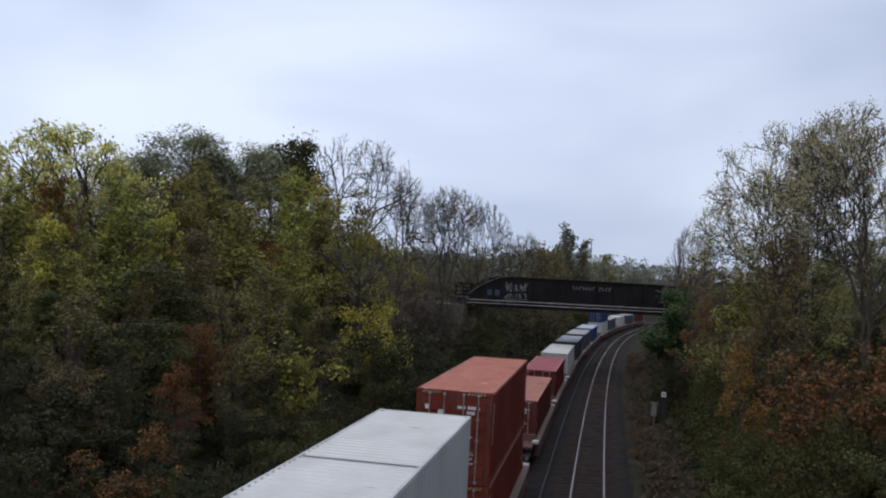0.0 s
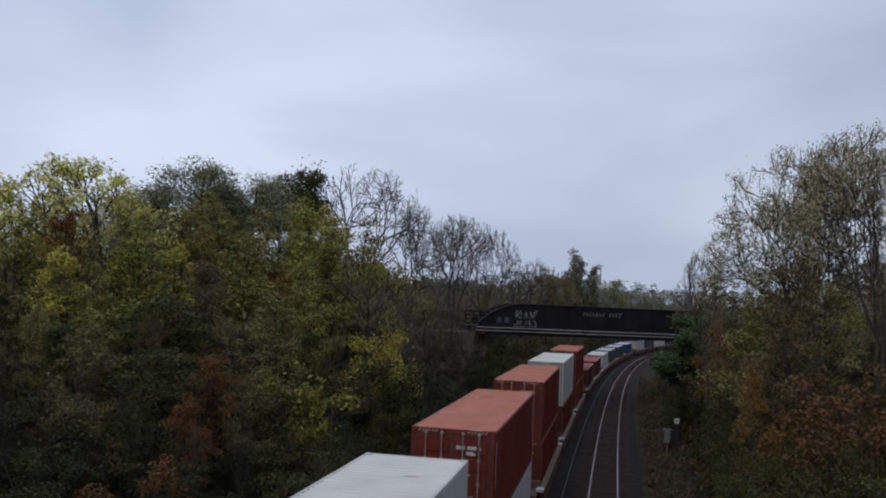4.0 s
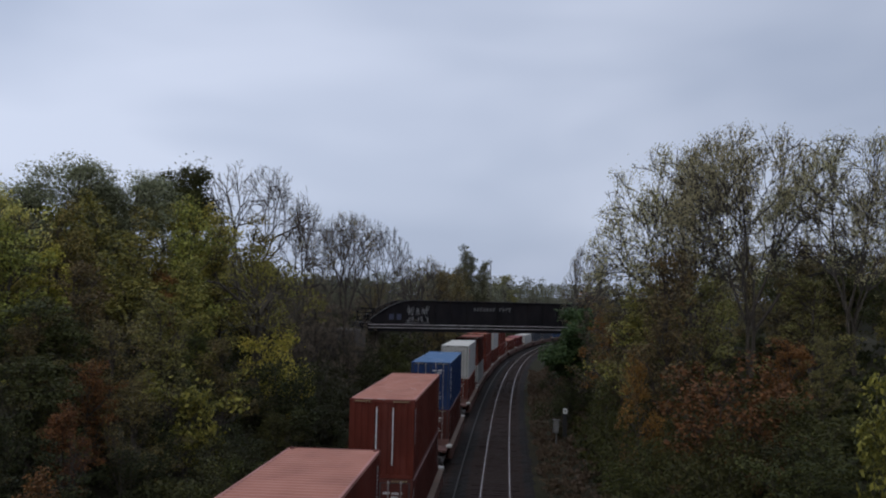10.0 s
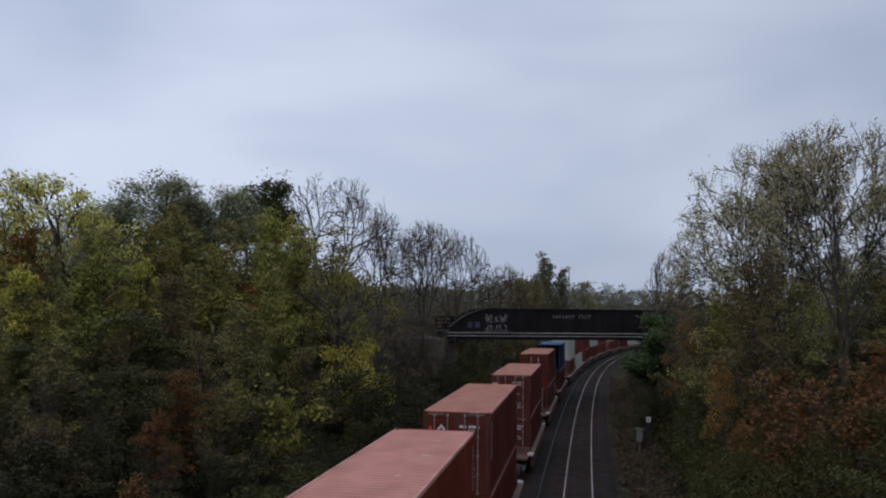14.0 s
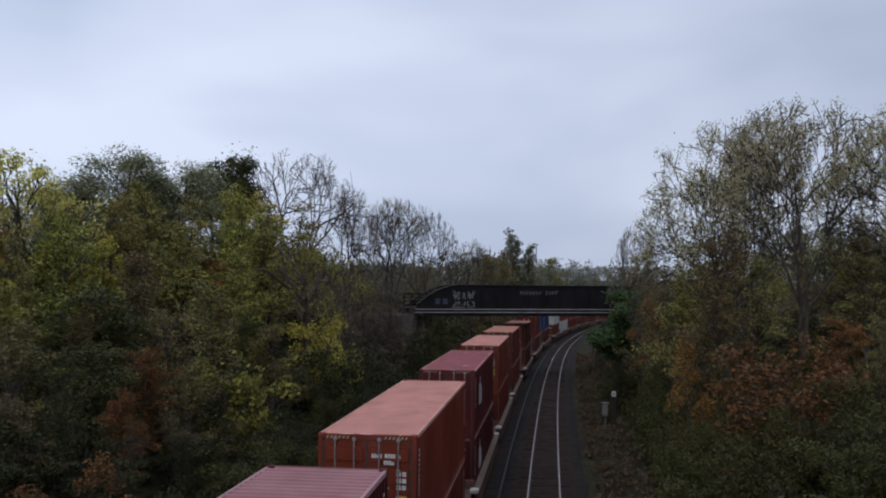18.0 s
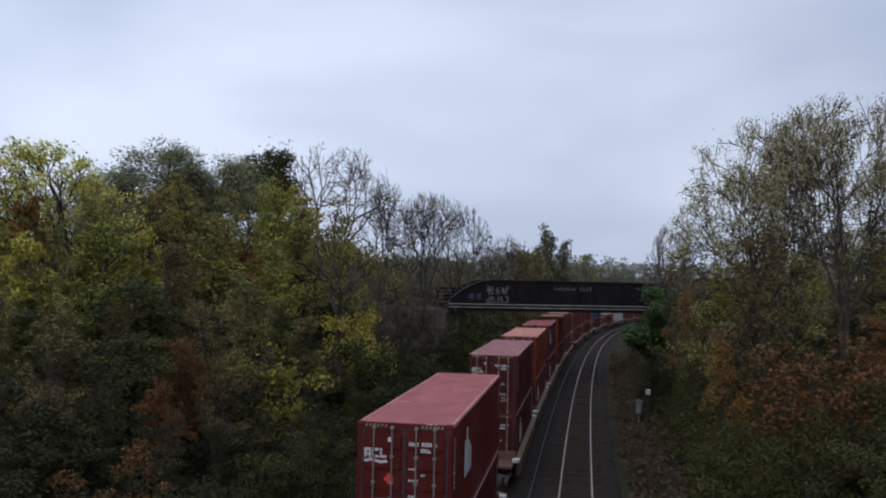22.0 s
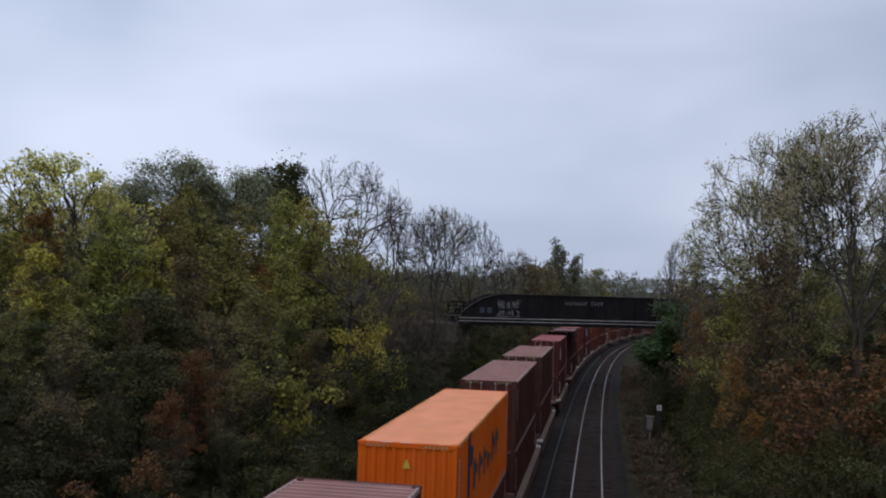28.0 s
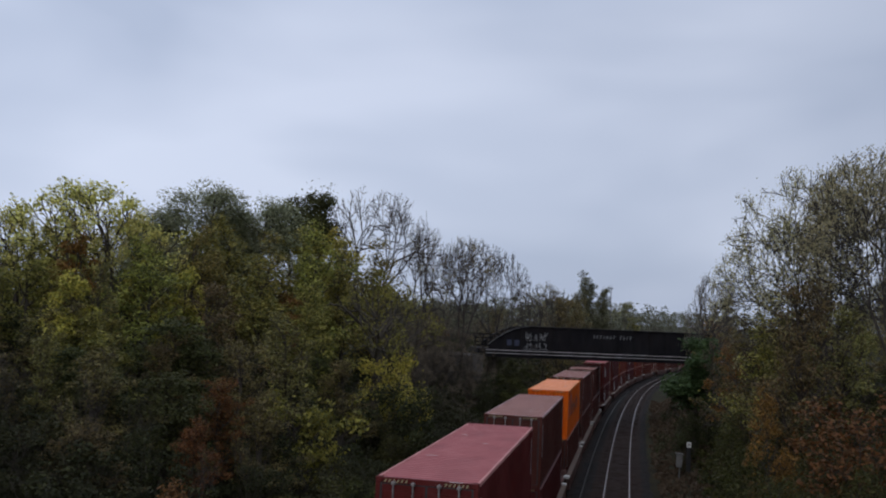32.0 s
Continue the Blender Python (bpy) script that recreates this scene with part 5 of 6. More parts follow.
# the crests of the roof ribs, a little paler than the rest of the roof
CREST_TONES = {"brick": (0.365, 0.144, 0.103), "rust": (0.36, 0.17, 0.13), "salmon": (0.44, 0.205, 0.17), "maroon": (0.28, 0.145, 0.15), "brown": (0.30, 0.175, 0.155), "crimson": (0.33, 0.125, 0.127), "wine": (0.23, 0.08, 0.085),
          "white": (0.52, 0.505, 0.47), "grey": (0.52, 0.52, 0.5), "slate": (0.38, 0.38, 0.38), "navy": (0.44, 0.48, 0.54), "blue": (0.09, 0.16, 0.28), "orange": (0.69, 0.28, 0.15)}
CRESTS = {k: paint(k + "_pale_crest", c, rough=0.7, grime=0.12) for k, c in CREST_TONES.items()}
EDGE = {"brick": (0.30, 0.12, 0.10), "rust": (0.36, 0.17, 0.14), "salmon": (0.46, 0.23, 0.19), "maroon": (0.33, 0.19, 0.19), "wine": (0.36, 0.17, 0.16), "brown": (0.31, 0.20, 0.19), "crimson": (0.42, 0.19, 0.17),
        "white": (0.42, 0.41, 0.39), "grey": (0.42, 0.42, 0.41), "slate": (0.24, 0.25, 0.26), "navy": (0.3, 0.34, 0.4), "blue": (0.12, 0.19, 0.3), "orange": (0.62, 0.24, 0.08)}
RAILS = {k: paint(k + "_worn_rail", c, rough=0.7, grime=0.2) for k, c in EDGE.items()}
MESHES = {}


def cached(key, make, mat, parent, name, label=""):
    """A part that shares its mesh with all alike parts."""
    if key not in MESHES:
        bm = make()
        me = bpy.data.meshes.new(name)
        bm.to_mesh(me)
        bm.free()
        for m in mat if isinstance(mat, (list, tuple)) else [mat]:
            me.materials.append(m)
        MESHES[key] = me
    ob = new(name, MESHES[key])
    ob.parent = parent
    if label:
        ob["label"] = label
    return ob


def ribbed(length, height, pitch, depth, thick=0.03):
    """A trapezoid-ribbed panel in the x-z plane, x from 0 to length, facing -y."""
    bm = bmesh.new()
    n = max(1, round(length / pitch))
    p = length / n
    xs = []
    for i in range(n):
        xs += [(i * p, 0.0), (i * p + 0.30 * p, 0.0), (i * p + 0.5 * p, depth), (i * p + 0.80 * p, depth)]
    xs.append((length, 0.0))
    lo = [bm.verts.new((a, d, 0)) for a, d in xs]
    hi = [bm.verts.new((a, d, height)) for a, d in xs]
    for i in range(len(xs) - 1):
        bm.faces.new((lo[i], lo[i + 1], hi[i + 1], hi[i]))
    bk = [bm.verts.new(q) for q in ((0, depth + thick, 0), (length, depth + thick, 0), (length, depth + thick, height), (0, depth + thick, height))]
    bm.faces.new((bk[3], bk[2], bk[1], bk[0]))
    bm.faces.new([*hi, bk[2], bk[3]])
    bm.faces.new([*lo[::-1], bk[0], bk[1]])
    bm.faces.new((lo[0], hi[0], bk[3], bk[0]))
    bm.faces.new((hi[-1], lo[-1], bk[1], bk[2]))
    return bm


def container_frame():
    bm = bmesh.new()
    w, l, h = CW / 2, CL / 2, CH
    for sx in (-1, 1):
        xa, xb = sorted((sx * w, sx * (w - 0.11)))
        for sy in (-1, 1):
            ya, yb = sorted((sy * l, sy * (l - 0.13)))
            box(bm, xa, xb, ya, yb, 0.12, h - 0.12, bevel=0.012)
            for z0, z1 in ((0, 0.12), (h - 0.12, h + 0.006)):
                xc, xd = sorted((sx * (w + 0.004), sx * (w - 0.165)))
                yc, yd = sorted((sy * (l + 0.004), sy * (l - 0.178)))
                box(bm, xc, xd, yc, yd, z0, z1, bevel=0.02)
        xa, xb = sorted((sx * w, sx * (w - 0.06)))
        box(bm, xa, xb, -l + 0.178, l - 0.178, 0.0, 0.15, bevel=0.008)
    for sy in (-1, 1):
        ya, yb = sorted((sy * l, sy * (l - 0.09)))
        box(bm, -w + 0.165, w - 0.165, ya, yb, 0.0, 0.13, bevel=0.008)
    return bm


def roof_rail(sx):
    xa, xb = sorted((sx * CW / 2, sx * (CW / 2 - 0.065)))
    return boxes((xa, xb, -CL / 2 + 0.178, CL / 2 - 0.178, CH - 0.10, CH - 0.004), bevel=0.008)


def roof_header(sy):
    ya, yb = sorted((sy * CL / 2, sy * (CL / 2 - 0.1)))
    return boxes((-CW / 2 + 0.165, CW / 2 - 0.165, ya, yb, CH - 0.13, CH - 0.002), bevel=0.008)


def roof_panel():
    bm = ribbed(CL - 0.2, CW - 0.12, 0.26, 0.05, 0.03)
    bm.faces.ensure_lookup_table()
    for k in range(0, round((CL - 0.2) / 0.26) * 4, 4):
        bm.faces[k].material_index = 1
    bmesh.ops.transform(bm, matrix=Matrix(((0, 0, 1, -(CW - 0.12) / 2), (1, 0, 0, -(CL - 0.2) / 2), (0, -1, 0, CH - 0.008), (0, 0, 0, 1))), verts=bm.verts)
    bmesh.ops.recalc_face_normals(bm, faces=bm.faces)
    return bm


def side_panel(sx):
    bm = ribbed(CL - 0.26, CH - 0.25, 0.278, 0.036)
    m = Matrix(((0, -sx, 0, sx * (CW / 2 - 0.006)), (1, 0, 0, -(CL - 0.26) / 2), (0, 0, 1, 0.15), (0, 0, 0, 1)))
    bmesh.ops.transform(bm, matrix=m, verts=bm.verts)
    bmesh.ops.recalc_face_normals(bm, faces=bm.faces)
    return bm


def end_panel(sy):
    bm = ribbed(CW - 0.22, CH - 0.26, 0.24, 0.045)
    m = Matrix(((1, 0, 0, -(CW - 0.22) / 2), (0, -sy, 0, sy * (CL / 2 - 0.012)), (0, 0, 1, 0.13), (0, 0, 0, 1)))
    bmesh.ops.transform(bm, matrix=m, verts=bm.verts)
    bmesh.ops.recalc_face_normals(bm, faces=bm.faces)
    return bm


def door_leaf(sx, sy):
    bm = bmesh.new()
    x0, x1 = sorted((sx * 0.012, sx * (CW / 2 - 0.115)))
    y = sy * (CL / 2 - 0.015)

    def yy(a, b):
        return sorted((y - sy * a, y - sy * b))
    box(bm, x0, x1, *yy(0.0, 0.06), 0.135, CH - 0.135, bevel=0.006)
    for k in range(5):
        z0 = 0.22 + k * 0.505
        box(bm, x0 + 0.07, x1 - 0.07, *yy(-0.034, 0.0), z0, z0 + 0.36, bevel=0.028)
    return bm


def door_gasket(sy):
    """Black rubber round both leaves and down the joint between them."""
    y = sorted((sy * (CL / 2 - 0.011), sy * (CL / 2 - 0.05)))
    w = CW / 2 - 0.112
    return boxes((-0.026, 0.026, *y, 0.16, CH - 0.16), (-w, -w + 0.045, *y, 0.16, CH - 0.16), (w - 0.045, w, *y, 0.16, CH - 0.16), (-w, w, *y, 0.132, 0.156), (-w, w, *y, CH - 0.156, CH - 0.132))


def lock_rod(sy):
    bm = bmesh.new()
    y = sy * (CL / 2 + 0.045)
    rod(bm, (0, y, 0.06), (0, y, CH - 0.06), 0.022, sides=6)
    for z in (0.1, 0.75, 1.4, 2.05, CH - 0.12):
        box(bm, -0.05, 0.05, *sorted((y - sy * 0.06, y + sy * 0.022)), z - 0.035, z + 0.035, bevel=0.01)
    return bm


def door_handle(sy):
    y = sy * (CL / 2 + 0.07)
    bm = boxes((-0.02, 0.34, *sorted((y, y + sy * 0.02)), 0.98, 1.03), (0.26, 0.34, *sorted((y - sy * 0.03, y)), 0.95, 1.06), bevel=0.006)
    return bm


def stripes(sy):
    bm = bmesh.new()
    y = sy * (CL / 2 + 0.003)
    for side in (-1, 1):
        for i in range(6):
            a = side * 0.72 - 0.30 + i * 0.1
            q = [bm.verts.new((a + dx, y, z)) for dx, z in ((0, CH - 0.11), (0.045, CH - 0.11), (0.08, CH - 0.035), (0.035, CH - 0.035))]
            bm.faces.new(q if sy < 0 else q[::-1])
            r = bmesh.ops.extrude_face_region(bm, geom=[q[0].link_faces[0]])
            for v in r["geom"]:
                if isinstance(v, bmesh.types.BMVert):
                    v.co.y -= sy * 0.002
    return bm


def markings(rng, sy, x0, z0, rows):
    """Unreadable stencilled lines as plain bars, the upper line longest."""
    bm = bmesh.new()
    y = sy * (CL / 2 + 0.021)
    z = z0
    for i in range(rows):
        tall = 0.1 if i < 2 else 0.055
        count = (11, 4)[i] if i < 2 else rng.choice((3, 5, 6, 7))
        a = x0 + (0.3 if i == 1 else 0.0 if i == 0 else rng.choice((0.0, 0.0, 0.32)))
        for k in range(count):
            w = tall * 0.52
            if not (i == 0 and k in (4, 9)):
                box(bm, a, a + w, *sorted((y, y + sy * 0.004)), z, z + tall * rng.choice((1, 1, 0.7)))
            a += w + tall * 0.14
        z -= tall + (0.06 if i == 0 else 0.34 if i in (1, 4) else 0.085)
    return bm


def scuffs(rng):
    """Short pale scrapes on the roof's rear edge and a few rubbed spots on its ribs."""
    bm = bmesh.new()
    x = -1.0
    while x < 0.9:
        w = rng.uniform(0.05, 0.5)
        if rng.random() < 0.6:
            y0 = -CL / 2 + rng.uniform(0.0, 0.03)
            box(bm, x, min(x + w, 1.05), y0, y0 + rng.uniform(0.03, 0.075), CH - 0.004, CH + 0.002)
        x += w + rng.uniform(0.02, 0.3)
    for _ in range(3):
        x, k = rng.uniform(-0.9, 0.7), rng.randrange(4, 40)
        y0 = -(CL - 0.2) / 2 + k * 0.26 + 0.01
        box(bm, x, x + rng.uniform(0.1, 0.35), y0, y0 + 0.055, CH - 0.01, CH - 0.005)
    return bm


def side_marks():
    bm = bmesh.new()
    for y0 in (-CL / 2 + 0.35, CL / 2 - 0.5):
        for k in range(11):
            z = CH - 0.45 - k * 0.12
            box(bm, CW / 2 + 0.001, CW / 2 + 0.005, y0, y0 + 0.10, z, z + 0.075)
    return bm


def side_logo(kind):
    """Owners' marks on the long side, as plain shapes: rows of y0, y1, z0, z1."""
    y = -CL / 2
    if kind == "white_sail":
        return [(y + 3.2 + a, y + 3.45 + a, 1.1, z1) for a, z1 in ((-0.9, 2.1), (-0.55, 2.4), (-0.2, 2.0), (0.2, 1.8))]
    if kind == "white_column":
        return [(y + 0.5, y + 0.95, 2.3 - k * 0.42, 2.58 - k * 0.42) for k in range(5)]
    if kind == "red_flower":
        rows = []
        for k in range(5):
            a = 2 * math.pi * k / 5
            rows.append((y + 0.98 + 0.26 * math.cos(a), y + 1.22 + 0.26 * math.cos(a), 2.03 + 0.3 * math.sin(a), 2.27 + 0.3 * math.sin(a)))
        return rows
    if kind == "navy_bars":
        rows = []
        for k, h in enumerate((1.7, 0.8, 0.8, 0.8, 0.45, 0.9, 0.9)):
            y0 = y + 2.0 + k * 1.05
            rows += [(y0, y0 + 0.3, 1.2, 1.2 + h), (y0 + 0.304, y0 + 0.75, 1.2 + h * 0.45, 1.2 + h * 0.75)]
        return rows
    return [(y + 1.6 + k * 0.5, y + 1.95 + k * 0.5, 1.5, 2.15) for k in range(4)]


LABELS = {"brick": "brick-red", "rust": "rust-red", "salmon": "orange-red", "maroon": "maroon", "wine": "wine-red", "brown": "reddish-brown", "crimson": "deep red",
          "white": "off-white", "grey": "pale grey", "blue": "blue", "slate": "slate-grey", "navy": "dull blue", "orange": "bright orange"}


LOW = 2.591  # some boxes are of the lower kind


def container(colour, doors=True, logo="", badge="", level=1, seed=0, low=False):
    """A forty-foot box on the train. Its rear end, at -y, has the doors, or is the plain ribbed end."""
    rng = random.Random(seed * 13 + 5)
    where = "stacked on another" if level else "in a well car"
    c = thing("shipping_container", f"{LABELS[colour]} corrugated steel shipping container {where}", "shipping container", "containers on the train")
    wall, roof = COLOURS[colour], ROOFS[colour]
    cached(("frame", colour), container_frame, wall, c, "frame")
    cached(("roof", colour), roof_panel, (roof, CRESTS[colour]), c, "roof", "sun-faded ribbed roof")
    for k_ in (-1, 1):
        cached(("rail", colour, k_), lambda: roof_rail(k_), RAILS[colour], c, "roof_rail", "pale worn roof rail")
        cached(("header", colour, k_), lambda: roof_header(k_), wall, c, "roof_header")
    for sx in (-1, 1):
        w = cached(("side", colour, sx), lambda: side_panel(sx), wall, c, "side_wall")
    sd = -1 if doors else 1
    cached(("end", colour, -sd), lambda: end_panel(-sd), wall, c, "end_wall")
    for sx in (-1, 1):
        d = cached(("door", colour, sx, sd), lambda: door_leaf(sx, sd), wall, c, "door")
        for xr in (0.25, 0.72):
            r = cached(("rod", sd), lambda: lock_rod(sd), M_ROD, d, "locking_rod", "galvanised locking rod")
            r.location.x = sx * (xr + 0.06)
        hd = cached(("handle", sd), lambda: door_handle(sd), M_ROD, d, "handle")
        hd.location.x = sx * 0.31 - (0.34 if sx < 0 else 0.0)
    cached(("gasket", sd), lambda: door_gasket(sd), M_BLACKGAP, c, "gasket")
    for s_ in ((-1, 1) if level else (sd,)):
        if colour != "white" or s_ == sd:
            cached(("stripes", s_, colour in ("white", "grey")), lambda: stripes(s_), M_STRIPE if colour not in ("white", "grey") else M_BLACKGAP, c, "warning_edge", "slanted warning stripes along the top edge")["kind"] = "stuff"
    if seed == 3:
        cached(("seam",), lambda: boxes((-CW / 2 + 0.08, CW / 2 - 0.08, -0.03, 0.03, CH - 0.006, CH + 0.002)), M_GREYMARK, c, "roof_seam", "grey seam across the roof")
    mk = M_MARK if colour not in ("white", "grey") else M_GREYMARK
    cached(("mark", colour in ("white", "grey"), sd, seed % 4), lambda: markings(rng, sd, 0.12 if sd < 0 else -1.05, CH - 0.55, 9), mk, c, "stencilling", "rows of small stencilled marks")["kind"] = "stuff"
    if colour not in ("white",):
        cached(("smark", colour == "grey"), lambda: side_marks(), mk, c, "side_stencil", "upright row of small white marks")["kind"] = "stuff"
    y = -CL / 2 - 0.021
    if badge == "white_sign":
        bm = bmesh.new()
        for k in range(3):
            x = -1.02 + k * 0.2
            box(bm, x, x + 0.055, y - 0.004, y, 2.02, 2.26)
            box(bm, x + 0.058, x + 0.17, y - 0.004, y, *((2.19, 2.26) if k < 2 else (2.02, 2.085)))
            if k == 0:
                box(bm, x + 0.115, x + 0.17, y - 0.004, y, 2.02, 2.187)
                box(bm, x + 0.058, x + 0.112, y - 0.004, y, 2.08, 2.13)
            elif k == 1:
                box(bm, x + 0.058, x + 0.17, y - 0.004, y, 2.02, 2.085)
        for k in range(6):
            dz = 0.025 * math.sin(k * 1.2)
            box(bm, -1.02 + k * 0.098, -1.02 + k * 0.098 + 0.1, y - 0.004, y, 1.91 + dz, 1.975 + dz)
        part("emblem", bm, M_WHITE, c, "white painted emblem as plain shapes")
        part("paper_label", boxes((-0.42, -0.3, y - 0.004, y, 2.42, 2.54)), M_WHITE, c, "small white paper label")
        if colour == "crimson":
            part("red_mark", boxes((-0.5, -0.26, y - 0.004, y, 1.46, 1.56), (-0.43, -0.33, y - 0.004, y, 1.564, 1.64), (-0.43, -0.33, y - 0.004, y, 1.38, 1.456)), M_REDMARK, c, "red warning label")
    elif badge == "red_sign":
        part("emblem", boxes((-0.98, -0.86, y - 0.004, y, 2.13, 2.33), (-0.82, -0.7, y - 0.004, y, 2.13, 2.33), (-0.66, -0.54, y - 0.004, y, 2.13, 2.33), (-0.5, -0.46, y - 0.004, y, 2.13, 2.33), (-0.46, -0.36, y - 0.004, y, 2.13, 2.18)), M_REDMARK, c, "red painted emblem as plain shapes")
        part("placard", boxes((-0.7, -0.42, y - 0.004, y, 1.45, 1.75)), M_YELLOWMARK, c, "yellow square label")
    elif badge == "placards":
        bm = bmesh.new()
        q = [bm.verts.new((-0.54 + dx, y - 0.004 - dy, 2.28 + dz)) for dy in (0.004, 0) for dx, dz in ((0, -0.19), (0.16, 0), (0, 0.19), (-0.16, 0))]
        bm.faces.new(q[:4])
        bm.faces.new(q[4:][::-1])
        for i in range(4):
            bm.faces.new((q[(i + 1) % 4], q[i], q[i + 4], q[(i + 1) % 4 + 4]))
        plate = part("diamond_placard", bm, M_WHITE, c, "white diamond placard")
        part("placard_mark", boxes((-0.6, -0.48, y - 0.013, y - 0.009, 2.25, 2.3), (-0.56, -0.51, y - 0.013, y - 0.009, 2.305, 2.35)), M_BLACKGAP, plate)
        part("panel_sign", boxes((-1.08, -0.78, y - 0.004, y, 1.84, 2.06)), M_MARK, c, "white panel")
        part("warning_sign", boxes((-1.02, -0.84, y - 0.004, y, 2.2, 2.27), (-0.99, -0.87, y - 0.004, y, 2.274, 2.33), (-0.955, -0.905, y - 0.004, y, 2.334, 2.4)), M_REDMARK, c, "red triangular warning mark")
    elif badge == "white_panel":
        part("panel_sign", boxes((-1.1, -0.75, y - 0.004, y, 2.05, 2.35)), M_MARK, c, "white paper panel on the door")
        part("disc_mark", boxes((-0.6, -0.48, y - 0.004, y, 2.06, 2.18)), M_MARK, c)
    elif badge == "yellow_label":
        part("label_plate", boxes((0.72, 0.98, y - 0.004, y, 1.0, 1.45)), M_YELLOWMARK, c, "yellow label plate")
        for k_ in range(3):
            for x in (0.74, 0.87):
                part("label_plate", boxes((x, x + 0.1, y - 0.004, y, 1.6 + k_ * 0.16, 1.71 + k_ * 0.16)), M_MARK, c, "small white label")
    elif badge == "disc":
        part("disc_mark", boxes((-0.92, -0.78, y - 0.004, y, 2.28, 2.42)), M_MARK, c, "small white disc")
        part("emblem", boxes((-0.5, -0.3, y - 0.004, y, 2.1, 2.28)), M_MARK, c)
    elif badge == "triangle":
        part("warning_sign", boxes((-0.1, 0.1, y - 0.004, y, 2.3, 2.34), (-0.07, 0.07, y - 0.004, y, 2.34, 2.42), (-0.03, 0.03, y - 0.004, y, 2.42, 2.5)), M_YELLOWMARK, c, "yellow triangular warning mark")
    if logo:
        paint_ = {"white_sail": M_MARK, "red_flower": M_REDMARK, "navy_bars": M_BLUEMARK, "white_column": M_MARK}[logo]
        for k_, (y0, y1, z0, z1) in enumerate(side_logo(logo)):
            part("side_mark", boxes((CW / 2 + 0.001, CW / 2 + 0.006, y0, y1, z0, z1)), M_BLACKGAP if logo == "navy_bars" and k_ > 1 else paint_, c, "owner's mark in plain shapes")
    if level:
        cached(("scuff", seed % 5), lambda: scuffs(rng), M_SCUFF, c, "worn_patch", "paint scraped pale along the roof edge")["kind"] = "stuff"
    if not doors:
        for x in (-0.2, 0.42) if colour != "orange" else ():
            part("end_stripe", boxes((x - 0.022, x + 0.022, -CL / 2 - 0.004, -CL / 2 + 0.03, 0.5, CH - 0.3)), M_MARK, c, "upright row of pale marks on the end wall")
    if low:
        for o in c.children:
            o.scale.z = LOW / CH
    return c


def well_sill(sx):
    a, b = sorted((sx * 1.26, sx * 1.46))
    bm = boxes((a, b, -6.6, 6.6, 0.32, 1.05), bevel=0.02)
    for i in range(12):
        y = -6.2 + i * 1.127
        c, d = sorted((sx * 1.46, sx * 1.5))
        box(bm, c, d, y - 0.05, y + 0.05, 0.36, 1.0)
    return bm


def platform(sy):
    a, b = sorted((sy * 6.2, sy * 8.05))
    bm = boxes((-1.2, 1.2, a, b, 0.92, 1.06), (-0.35, 0.35, a, b, 0.62, 0.92), bevel=0.015)
    box(bm, -1.25, 1.25, *sorted((sy * 6.2, sy * 6.36)), 1.06, 1.42, bevel=0.02)
    return bm


def bogie_frame():
    bm = bmesh.new()
    for sx in (-1, 1):
        a, b = sorted((sx * 0.95, sx * 1.1))
        box(bm, a, b, -1.15, 1.15, 0.42, 0.62, bevel=0.03)
        for y in (-0.88, 0.88):
            box(bm, a, b, y - 0.16, y + 0.16, 0.32, 0.6, bevel=0.03)
    box(bm, -1.0, 1.0, -0.22, 0.22, 0.4, 0.64, bevel=0.03)
    return bm


def wheelset():
    bm = bmesh.new()
    for sx in (-1, 1):
        for x0, x1, r in ((0.69, 0.725, 0.455), (0.725, 0.83, 0.42)):
            rod(bm, (sx * x0, 0, 0), (sx * x1, 0, 0), r, sides=20)
    rod(bm, (-0.69, 0, 0), (0.69, 0, 0), 0.085, sides=8)
    return bm


def well_car():
    c = thing("well_car", "low rust-brown container well car with tan side sills", "rail car", "well cars of the train")
    for sx in (-1, 1):
        s = cached(("sill", sx), lambda: well_sill(sx), M_CAR, c, "side_sill")
        cached(("chord", sx), lambda: boxes((*sorted((sx * 1.22, sx * 1.5)), -6.65, 6.65, 1.055, 1.13), bevel=0.01), M_SILL, s, "top_chord", "faded tan top chord")
    cached(("floor",), lambda: boxes((-1.25, 1.25, -6.3, 6.3, 0.2, 0.262), bevel=0.008), M_CAR, c, "well_floor")
    for sy in (-1, 1):
        p = cached(("platform", sy), lambda: platform(sy), M_CAR, c, "end_platform")
        cached(("step", sy), lambda: boxes((1.14, 1.48, *sorted((sy * 6.7, sy * 7.2)), 1.065, 1.2), bevel=0.01), M_STEP, p, "step_edge", "pale worn platform edge")
        b = cached(("bogie",), bogie_frame, M_STEEL, c, "bogie")
        b.location.y = sy * 8.1
        for y in (-0.88, 0.88):
            w = cached(("wheelset",), wheelset, M_STEEL, b, "wheelset")
            w.location = (0, y, 0.455)
    return c


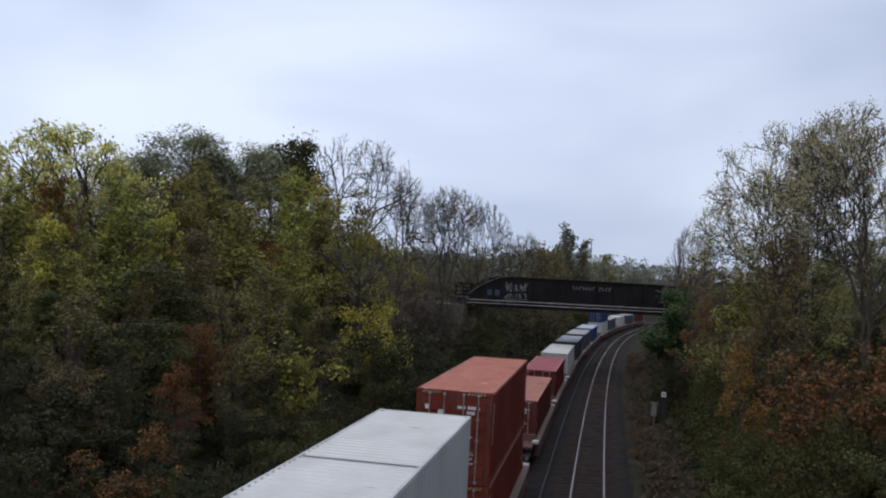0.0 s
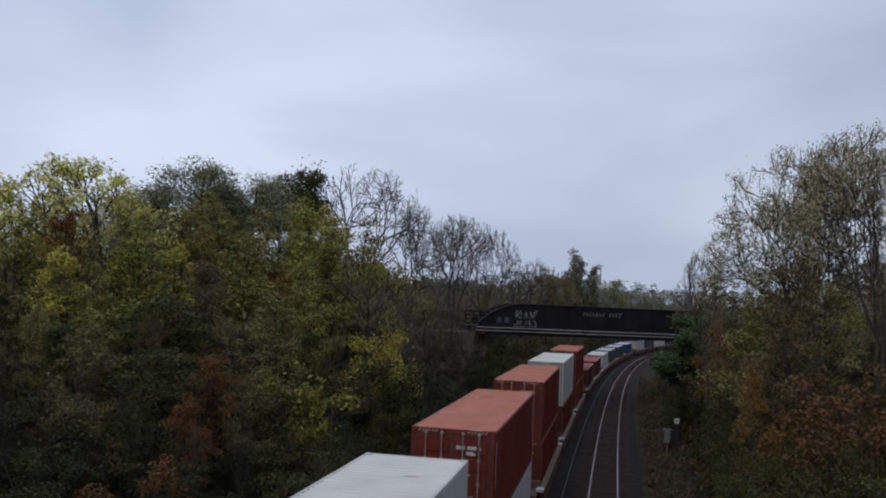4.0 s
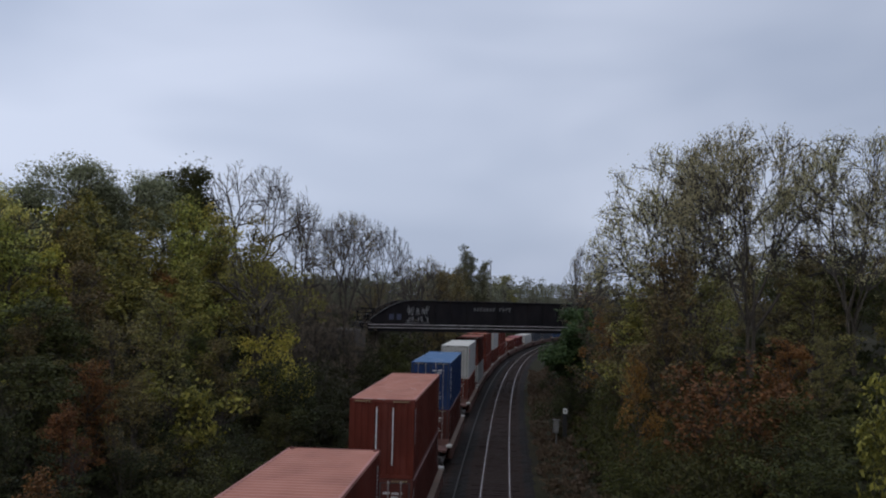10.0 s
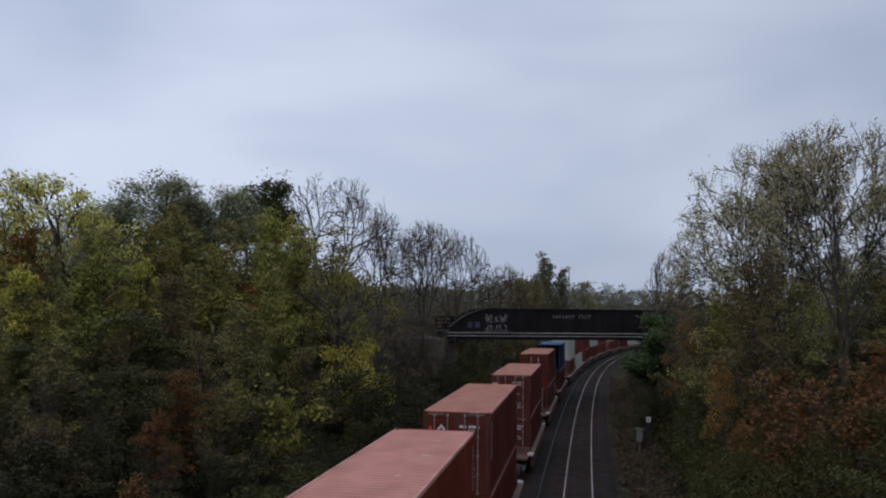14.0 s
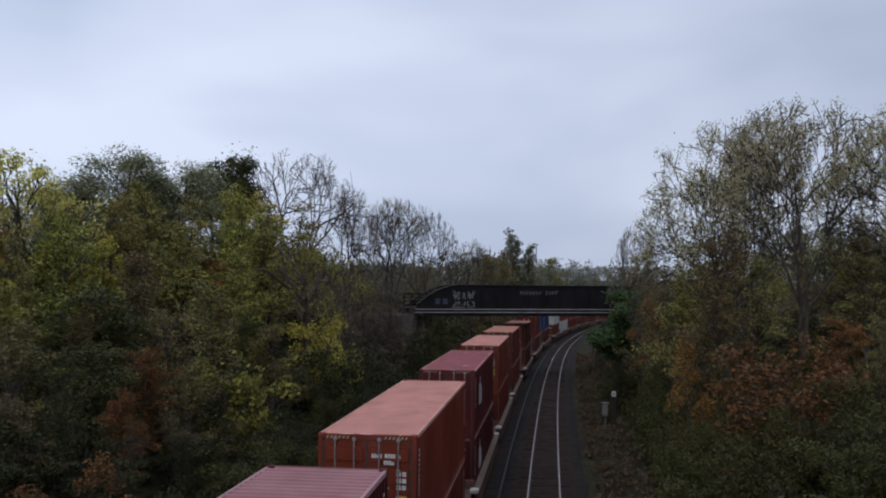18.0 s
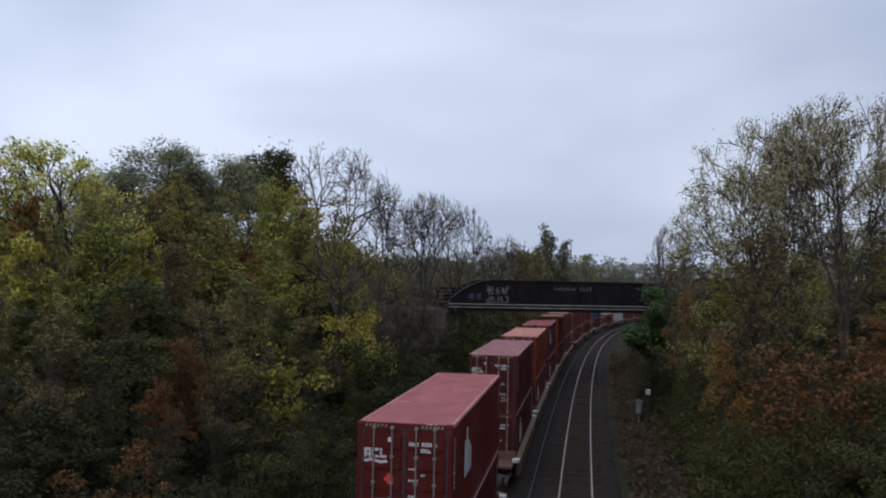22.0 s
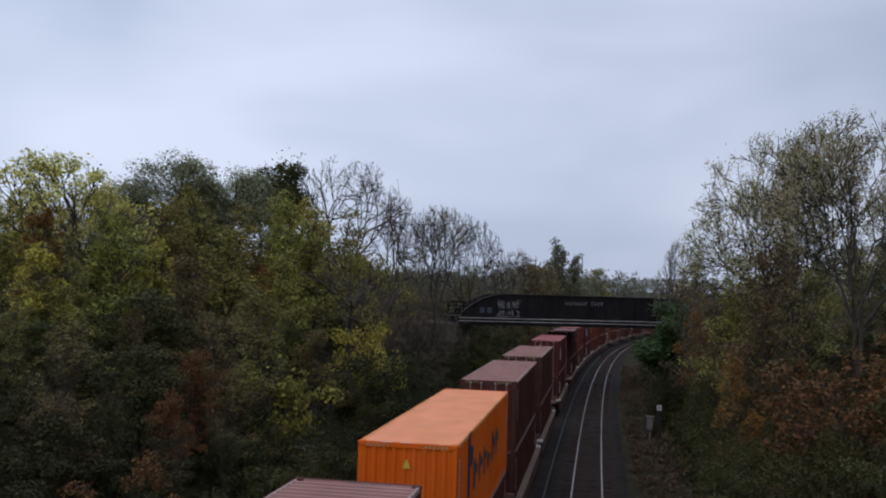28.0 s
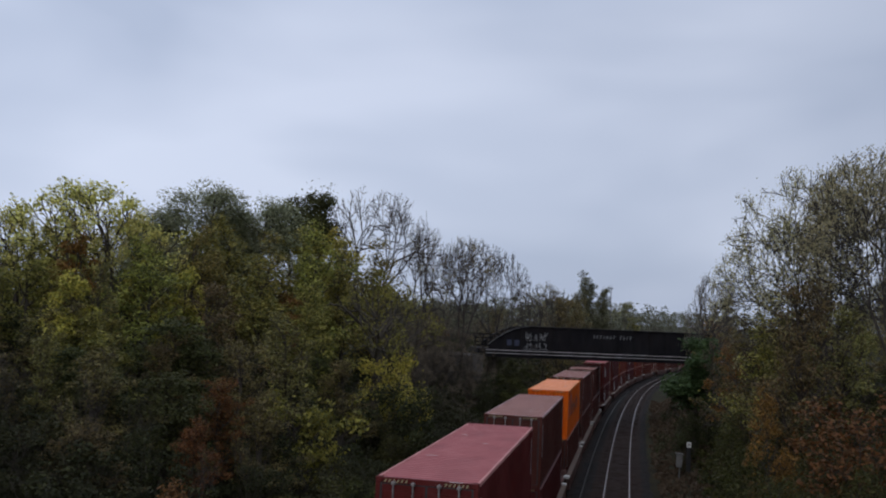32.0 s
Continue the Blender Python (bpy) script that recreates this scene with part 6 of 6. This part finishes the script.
# rear ends of the boxes at the start, metres along the line, front to back: place, upper box, lower box
#   each box: colour, doors at the rear, side mark, door mark
SINGLES = ((45.75, "rust"), (61.9, "crimson"), (78.2, "white"), (94.4, "slate"), (110.6, "slate"), (126.8, "navy"), (149.0, "white"), (165.2, "slate"), (181.4, "white"), (197.6, "slate"), (213.8, "rust"))
STACKS = (
    (25.97, ("brick", 1, "", "disc"), ("brick", 1, "", "")),
    (9.22, ("white", 1, "red_flower", "red_sign"), ("rust", 1, "", "")),
    (-6.96, ("brick", 1, "", ""), ("brick", 1, "", "")),
    (-24.08, ("brick", 1, "", ""), ("white", 1, "", "")),
    (-40.87, ("white", 1, "red_flower", "red_sign"), ("rust", 1, "", "")),
    (-63.41, ("blue", 1, "white_column", ""), ("brown", 1, "", "")),
    (-84.21, ("rust", 0, "", ""), ("brown", 1, "", "")),
    (-105.3, ("rust", 1, "", "white_panel"), ("rust", 1, "", "")),
    (-127.7, ("rust", 1, "", "placards"), ("rust", 1, "", "")),
    (-144.39, ("salmon", 1, "", "yellow_label"), ("brick", 1, "", "")),
    (-160.69, ("wine", 1, "white_sail", ""), ("maroon", 1, "white_sail", "")),
    (-176.99, ("salmon", 1, "", "yellow_label"), ("rust", 1, "white_sail", "")),
    (-192.86, ("maroon", 1, "", "white_sign"), ("maroon", 1, "white_sail", "")),
    (-213.75, ("crimson", 1, "white_sail", "white_sign"), ("maroon", 1, "white_sail", "white_sign")),
    (-234.58, ("brown", 1, "", "disc"), ("brown", 1, "", "")),
    (-250.44, ("brown", 1, "", ""), ("brown", 1, "", "")),
    (-266.39, ("orange", 0, "navy_bars", "triangle"), ("brown", 1, "", "")),
    (-282.84, ("brown", 1, "", "white_panel"), ("maroon", 1, "", "")),
    (-298.69, ("crimson", 1, "", ""), ("maroon", 1, "", "")),
)
WELL_Z = 0.27
LOW_UPPER = (-105.3,)


def gone(t):
    """How far the train has run after t seconds, braking gently."""
    return 12.267 * t - 0.07412 * t * t + 0.0000379 * t ** 3


def run(ob, rear, z):
    """Keys a car or a box along the line: both its ends stay over the track."""
    rows = []
    for k in range(0, 33):
        s = rear + gone(k)
        xa, ya, _ = line(s, -APART)
        xb, yb, _ = line(s + CL, -APART)
        rows.append((float(k), pose((xa + xb) / 2, (ya + yb) / 2, z, 0, 0, -math.degrees(math.atan2(xb - xa, yb - ya)))))
    walk(ob, rows)


MOVING = []
for n_, (rear, up, low) in enumerate(STACKS):
    MOVING.append((well_car(), rear, 0.0))
    MOVING.append((container(low[0], bool(low[1]), low[2], low[3], 0, n_ * 2), rear, WELL_Z))
    MOVING.append((container(up[0], bool(up[1]), up[2], up[3], 1, n_ * 2 + 1, rear in LOW_UPPER), rear, WELL_Z + CH + 0.016))
for n_, (rear, colour) in enumerate(SINGLES):
    MOVING.append((well_car(), rear, 0.0))
    MOVING.append((container(colour, True, "", "", 0, 50 + n_), rear, WELL_Z))
MOVING.append((container("blue", True, "", "", 1, 70), 149.0, WELL_Z + CH + 0.016))

build_sleepers()


def motions():
    for ob, rear, z in MOVING:
        run(ob, rear, z)


motions()
